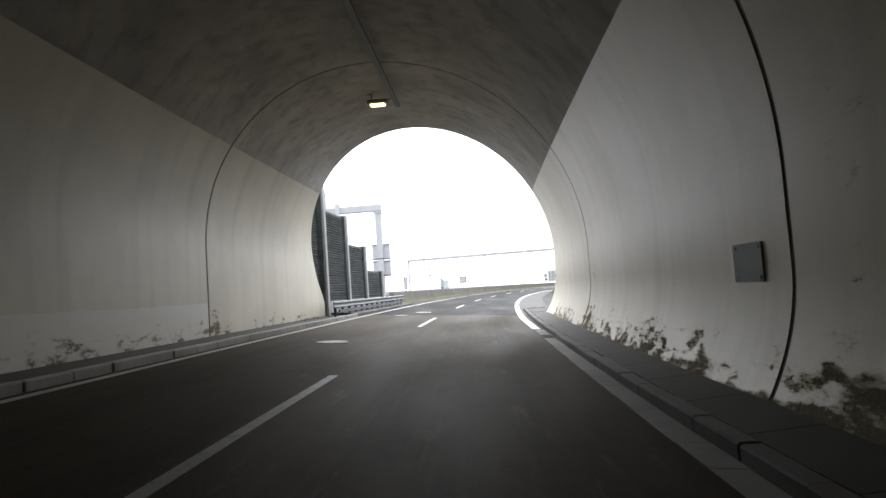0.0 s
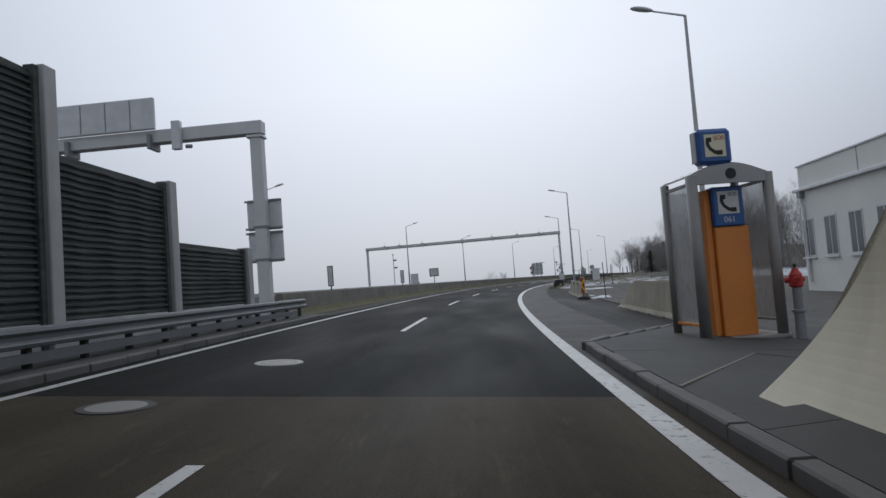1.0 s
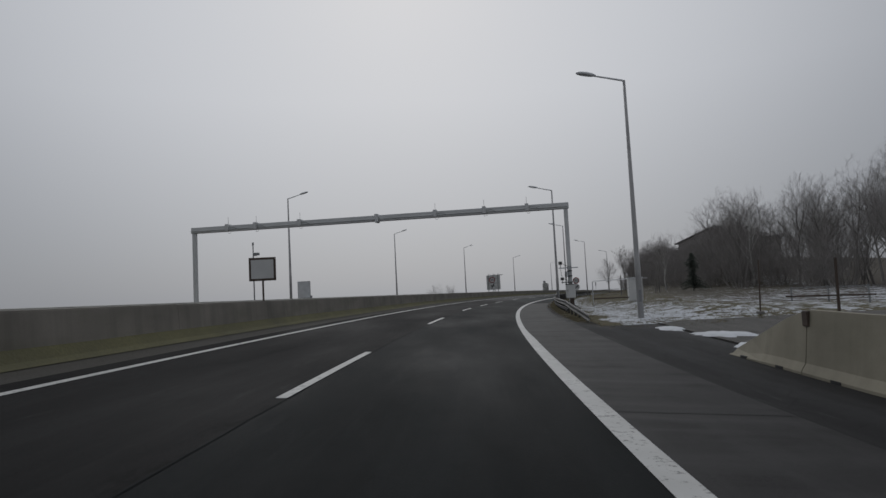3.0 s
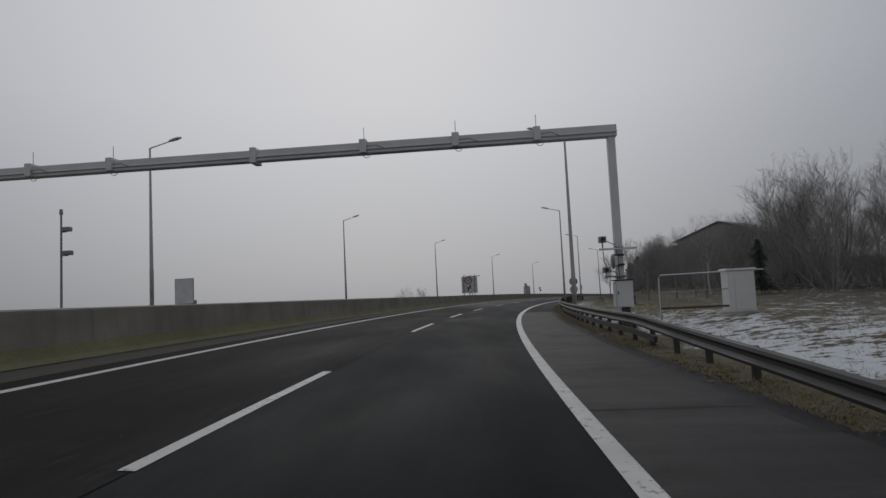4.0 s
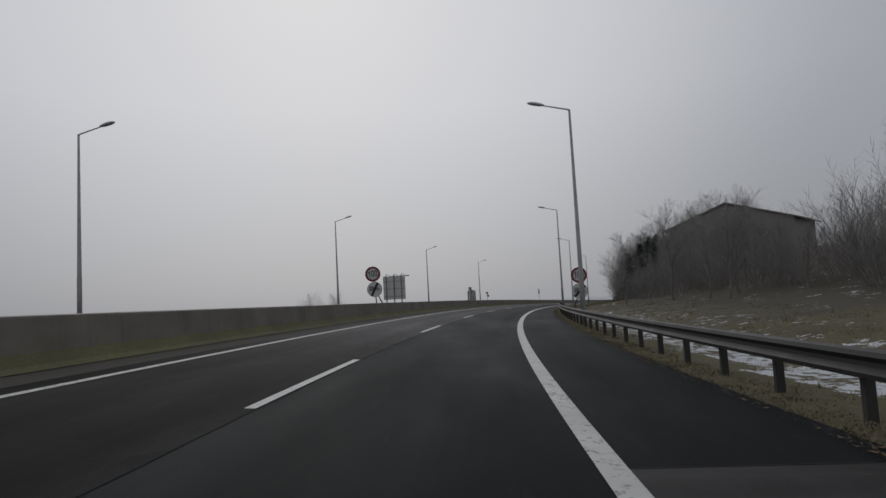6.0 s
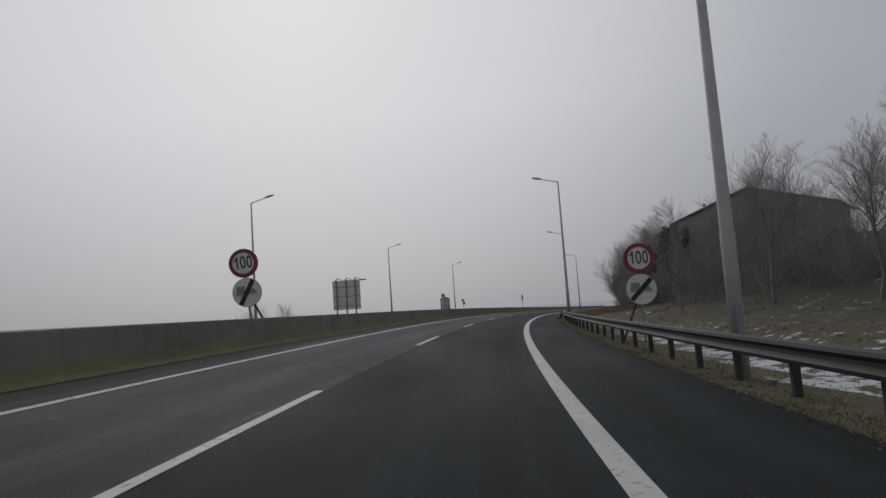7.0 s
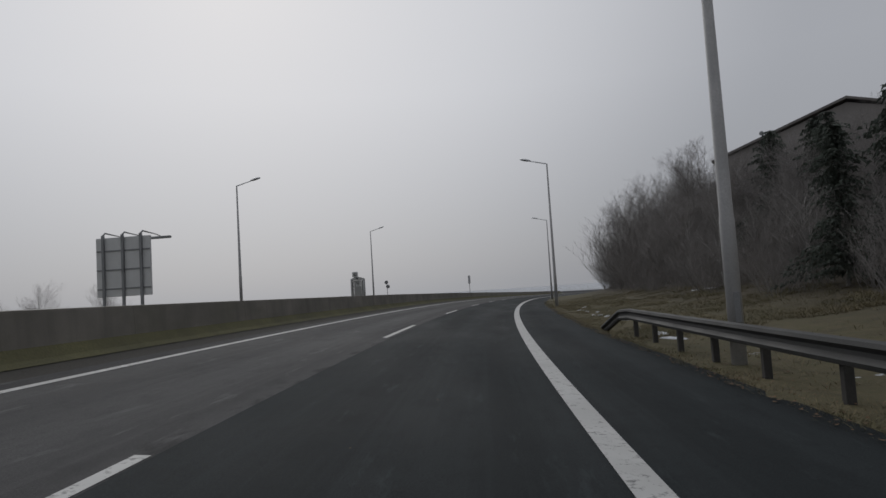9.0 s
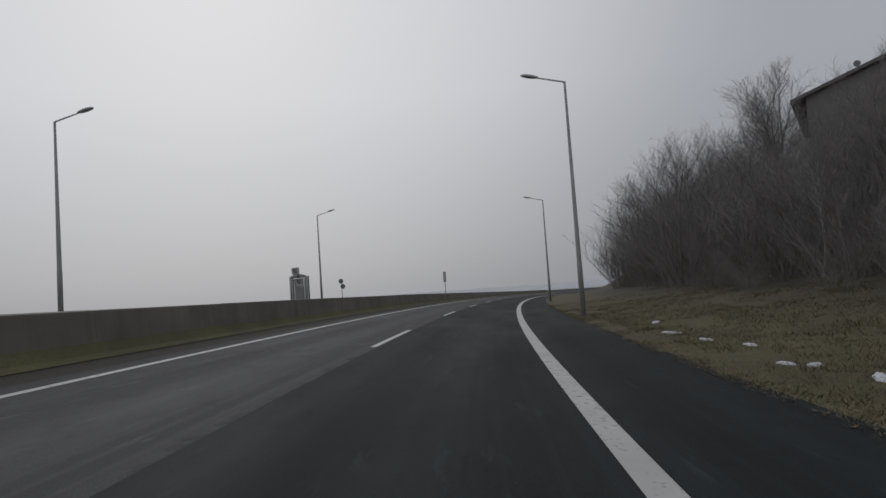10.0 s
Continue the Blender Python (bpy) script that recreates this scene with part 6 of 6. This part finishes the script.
def plant(kinds, s, d, size, group, rnd, top=None):
    """One tree or shrub; top: how high it reaches over the leaning road plane."""
    o = rnd.choice(kinds)
    m = Matrix.Translation(G(s, d, -0.05)) @ Matrix.Rotation(rnd.uniform(0, 6.283), 4, "Z")
    k = size * rnd.uniform(0.88, 1.12)
    if in_house(m.translation):
        return None
    if top is not None:
        k = (top - lift(s, d)) / HEIGHT[o.name.split(".")[0] if o.name not in HEIGHT else o.name]
    elif d > 0:
        k = min(k, (crest(s, d) * rnd.uniform(0.86, 1.04) - lift(s, d)) / HEIGHT[o.name])
    k = max(k, 0.25)
    if o.name in USED:
        c = copy_thing(o, m)
    else:
        c = o
        USED.add(o.name)
        c.matrix_basis = m
    c.scale = (k, k, k)
    c["group"] = group
    return c


rnd = random.Random(5)
WOOD = "bare trees of the roadside wood"
EDGE = "shrubs along the edge of the wood"
# single trees that stand out of the wood
for o, s, d, top in ((1, 178.2, 11.25, 9.3), (0, 183.3, 8.4, 7.4), (0, 167.6, 12.4, 8.4), (1, 169.8, 13.6, 8.6), (0, 171.4, 12.2, 7.6), (1, 245.8, 15.6, 14.8), (0, 247.4, 16.8, 15.6),
                     (0, 244.0, 14.6, 13.6), (1, 229.0, 13.4, 10.4), (0, 232.0, 14.2, 11.0), (1, 187.0, 12.6, 8.0), (0, 191.5, 13.5, 7.8),
                     (1, 181.5, 17.5, 11.2), (0, 186.0, 15.6, 10.8), (1, 190.2, 14.8, 10.4), (0, 194.4, 16.2, 11.2), (1, 198.0, 15.0, 10.2), (0, 202.0, 16.5, 10.4)):
    plant([FINE[o]], s, d, 1.0, WOOD, rnd, top)
for o, s, d, top in ((1, 210.1, 11.2, 7.2), (1, 208.9, 12.6, 8.3), (0, 206.4, 14.0, 8.4), (1, 134.5, 16.8, 5.6)):
    plant([FIR[o]], s, d, 1.0, WOOD, rnd, top)
for s, d, top in ((200.8, 11.9, 5.6), (205.9, 12.0, 5.4), (214.4, 11.9, 6.4), (224.6, 11.8, 7.2), (233.8, 12.2, 8.0), (198.4, 12.2, 5.2), (141.5, 15.0, 8.8)):
    plant([TALL[2]], s, d, 1.0, WOOD, rnd, top)


def fence_post(s, d, height, lean):
    t = thing("fence_post", along(s, d, 0, 20 * s, lean), "thin weathered wooden post standing in the snowy grass", "post", "wooden posts in the grass")
    part("stake", tube(bmesh.new(), [(0, 0, -0.3), (0.02, 0, height * 0.5), (0, 0.02, height - 0.05), (0, 0.02, height)], [0.075, 0.07, 0.062, 0.03], 8), BARK, t)
    part("wire_staple", box(-0.085, 0.085, -0.012, 0.012, height - 0.3, height - 0.27, 0.004), RUST, t)


for s, d, height, lean in ((140.8, 10.0, 2.3, 1.5), (140.2, 12.1, 1.6, -2.0), (137.4, 13.8, 3.2, 2.0), (143.5, 14.2, 1.5, -1.0), (134.0, 13.0, 1.6, 2.5)):
    fence_post(s, d, height, lean)
# edge of the wood, from the snowy field to the last lamp
for i in range(120):
    s = 140 + 150 * (i + rnd.random()) / 120
    near = float(np.interp(s, [128, 150, 190, 215, 250, 290], [20, 16, 11, 10.2, 11.2, 11.0]))
    plant(BUSH, s, near + rnd.uniform(0, 5), rnd.uniform(0.7, 1.25), EDGE, rnd)
for i in range(34):
    s = rnd.uniform(200, 262)
    plant(BUSH, s, rnd.uniform(9.6, 12.5), rnd.uniform(0.3, 0.6), EDGE, rnd)
for i in range(64):
    s = 128 + 127 * (i + rnd.random()) / 64
    near = float(np.interp(s, [128, 150, 190, 215, 290], [24, 19, 12, 11.5, 11]))
    plant(TALL, s, near + rnd.uniform(0.5, 12), rnd.uniform(0.75, 1.1), WOOD, rnd)
# wood before the house front
for i in range(44):
    plant(FINE[:1] + TALL[:2], rnd.uniform(208, 249), rnd.uniform(12.5, 27), rnd.uniform(1.6, 2.4), WOOD, rnd)
for i in range(16):
    s, d = 210 + 30 * (i + rnd.random()) / 16, rnd.uniform(13, 20)
    plant(FINE, s, d, 1.0, WOOD, rnd, crest(s, d) * rnd.uniform(0.9, 1.06))
for o, s, d, top in ((0, 216.5, 14.2, 9.4), (1, 220.5, 15.5, 10.2), (0, 225.0, 15.0, 10.6), (1, 229.5, 16.5, 11.4)):
    plant([FIR[o]], s, d, 1.0, WOOD, rnd, top)
# tall dense clump beyond the house
for i in range(46):
    plant(TALL[:2] if i % 3 else FINE, rnd.uniform(254, 288), rnd.uniform(12.2, 20), rnd.uniform(1.2, 1.8), WOOD, rnd)
for i in range(36):
    plant(BUSH, rnd.uniform(250, 292), rnd.uniform(11.2, 16), rnd.uniform(1.2, 2.2), EDGE, rnd)
# farther wood behind the yard and the snowy field
for i in range(40):
    s = 106 + 64 * (i + rnd.random()) / 40
    near = float(np.interp(s, [106, 120, 130, 170], [34, 27, 23, 20]))
    plant(FINE if i % 2 else TALL, s, near + rnd.uniform(0, 15), rnd.uniform(1.3, 1.8), WOOD, rnd)


def undergrowth(places, label):
    """Dense thicket inside the wood: many shrubs in one mesh."""
    rt = random.Random(77)
    shapes = []
    for o in BUSH:
        for c in o.children:
            me = c.data
            co = np.empty(len(me.vertices) * 3, np.float32)
            me.vertices.foreach_get("co", co)
            shapes.append((o.name, co.reshape(-1, 3), [tuple(q.vertices) for q in me.polygons]))
    verts, faces, base = [], [], 0
    for s, d, size in places:
        pick = rt.choice(BUSH).name
        at = G(s, d, -0.05)
        a = rt.uniform(0, 6.283)
        if in_house(at, 0.8):
            continue
        k = max(0.4, min(size, (crest(s, d) * rt.uniform(0.84, 1.0) - lift(s, d)) / HEIGHT[pick]))
        turn = np.array(((math.cos(a), math.sin(a), 0), (-math.sin(a), math.cos(a), 0), (0, 0, 1))) * k
        for name, co, fs in shapes:
            if name == pick:
                verts.append(co @ turn + np.array(at))
                faces += [tuple(v + base for v in f) for f in fs]
                base += len(co)
    me = bpy.data.meshes.new("undergrowth")
    me.from_pydata(np.concatenate(verts).tolist(), [], faces)
    me.materials.append(SHRUB)
    return tagged(new("undergrowth", me), label, "shrubs", kind="stuff")


spots = []
for i in range(46):
    s = 132 + 90 * (i + rnd.random()) / 46
    spots.append((s, float(np.interp(s, [128, 150, 190, 215, 290], [24, 19, 12, 11.5, 11])) + rnd.uniform(0.5, 8), rnd.uniform(0.9, 1.6)))
for i in range(66):
    spots.append((rnd.uniform(206, 250), rnd.uniform(12.0, 27), rnd.uniform(1.4, 3.0)))
for i in range(38):
    s = 104 + 72 * (i + rnd.random()) / 38
    spots.append((s, float(np.interp(s, [104, 130, 176], [32, 21, 19])) + rnd.uniform(0, 10), rnd.uniform(1.0, 2.2)))
undergrowth(spots, "dense leafless undergrowth inside the roadside wood")
# a few beyond the far carriageway
for s, d, k in ((247, -50, 0.62), (249.5, -53, 0.66), (245.5, -53.5, 0.6), (255, -48.5, 0.66), (257, -51, 0.68), (118, -52, 0.5)):
    plant(TALL, s, d, k, "bare trees beyond the far carriageway", rnd)
for o in TALL + BUSH + FIR + FINE:
    if o.name not in USED:
        plant([o], 150 + 10 * len(USED), 20, 0.8, WOOD, rnd)


# ---- grass on the verges ----
def grass_material():
    n = Nodes("dead_grass")
    info = n.t.nodes.new("ShaderNodeNewGeometry")
    r = info.outputs["Random Per Island"]
    c = n.mix(r, (0.12, 0.102, 0.055), (0.23, 0.19, 0.105))
    c = n.mix(n.ramp(n.noise(n.place(), 0.5, 3), 0.42, 0.62, 0, 0.55), c, (0.095, 0.096, 0.045))
    n.colour(c)
    n.rough(0.85)
    return n.m


def grass(name, places, blades, label):
    rg = np.random.RandomState(3)
    verts, faces = [], []
    for (s, d, h) in places:
        p = G(s, d, -0.02)
        for b in range(blades):
            a = rg.uniform(0, 6.283)
            o = rg.uniform(0.0, 0.22)
            l = h * rg.uniform(0.4, 1.1)
            lean = rg.uniform(0.4, 1.5) * l
            w = rg.uniform(0.004, 0.008)
            ca, sa = math.cos(a), math.sin(a)
            x, y, z = p.x + o * ca, p.y + o * sa, p.z
            i = len(verts)
            verts += [(x - w * sa, y + w * ca, z), (x + w * sa, y - w * ca, z), (x + lean * ca, y + lean * sa, z + l * 0.6)]
            faces.append((i, i + 1, i + 2))
    me = bpy.data.meshes.new(name)
    me.from_pydata(verts, [], faces)
    me.materials.append(GRASS)
    return tagged(new(name, me), label, "grass", kind="stuff")


GRASS = grass_material()
DRY_WEED = plain("dry_weed", (0.09, 0.075, 0.05), 0.9, 0, 0.3, 8, 0.8, 0)
rg = random.Random(9)
spots = []
for i in range(26000):
    s = 88 + 172 * rg.random() ** 0.9
    if i % 2 == 0:
        s = 204 + 42 * rg.random() ** 1.4
    edge = float(np.interp(s, [88, 93, 133, 190, 206, 300], [3.0, 2.36, 2.3, 2.32, 2.2, 2.25]))
    d = edge + rg.random() ** (1.6 if i % 2 else 1.2) * 9.5
    lush = noise.noise(Vector((s * 0.45, d * 0.7, 3.0)))
    if lush < -0.35:
        continue
    spots.append((s, d, (rg.uniform(0.05, 0.13) if d < edge + 0.8 else rg.uniform(0.07, 0.24)) * (1.0 + 0.8 * max(0.0, lush))))
# a close strip at the edge of the asphalt
for i in range(6500):
    s = 92 + 130 * rg.random()
    edge = float(np.interp(s, [88, 93, 133, 190, 206, 300], [3.0, 2.36, 2.3, 2.32, 2.2, 2.25]))
    spots.append((s, edge + 0.06 + 0.75 * rg.random() ** 1.3 + 0.07 * math.sin(s * 2.3), rg.uniform(0.04, 0.11)))
grass("verge_grass", spots, 11, "dry yellow-brown winter grass along the verge")
spots = []
for i in range(2600):
    s = 46 + 210 * rg.random()
    if math.sin(s * 0.21) + math.sin(s * 0.083 + 1) > -0.35:
        spots.append((s, -8.44 + rg.uniform(-0.04, 0.28) * rg.random(), rg.uniform(0.05, 0.16)))
grass("median_grass", spots, 6, "short mossy grass along the foot of the median barrier")
spots = [(28.6 - 0.35 * i + rg.uniform(-0.1, 0.1), -8.75 + rg.uniform(-0.1, 0.1), rg.uniform(0.15, 0.45)) for i in range(12)] + [(25.8 - 0.9 * i, -8.8, 0.22) for i in range(6)]
weeds = grass("dry_weeds", spots, 22, "dead brown weeds at the foot of the tunnel wall")
weeds.data.materials[0] = DRY_WEED


def fallen_leaves():
    """Brown leaves and grit blown against the verge and over the lanes."""
    rl = np.random.RandomState(17)
    verts, faces = [], []
    for k in range(2600):
        s = 95 + 140 * rl.rand()
        if k % 14 == 0:
            s, d = 30 + 200 * rl.rand(), -7 + 9 * rl.rand()
            r = 0.006 + 0.014 * rl.rand()
        else:
            d = 2.15 + 1.3 * rl.rand() ** 2
            r = 0.015 + 0.03 * rl.rand()
        p = G(s, d, 0.012 + 0.02 * rl.rand())
        a = 6.283 * rl.rand()
        i = len(verts)
        for q in range(4):
            b = a + q * 1.571
            w = r * (1.0 if q % 2 else 0.6)
            verts.append((p.x + w * math.cos(b), p.y + w * math.sin(b), p.z + (0.4 * r * rl.rand() if q % 2 else 0.0)))
        faces.append((i, i + 1, i + 2, i + 3))
    me = bpy.data.meshes.new("fallen_leaves")
    me.from_pydata(verts, [], faces)
    me.materials.append(DRY_LEAF)
    return tagged(new("fallen_leaves", me), "brown fallen leaves and grit along the edge of the road", "leaves", kind="stuff")


fallen_leaves()
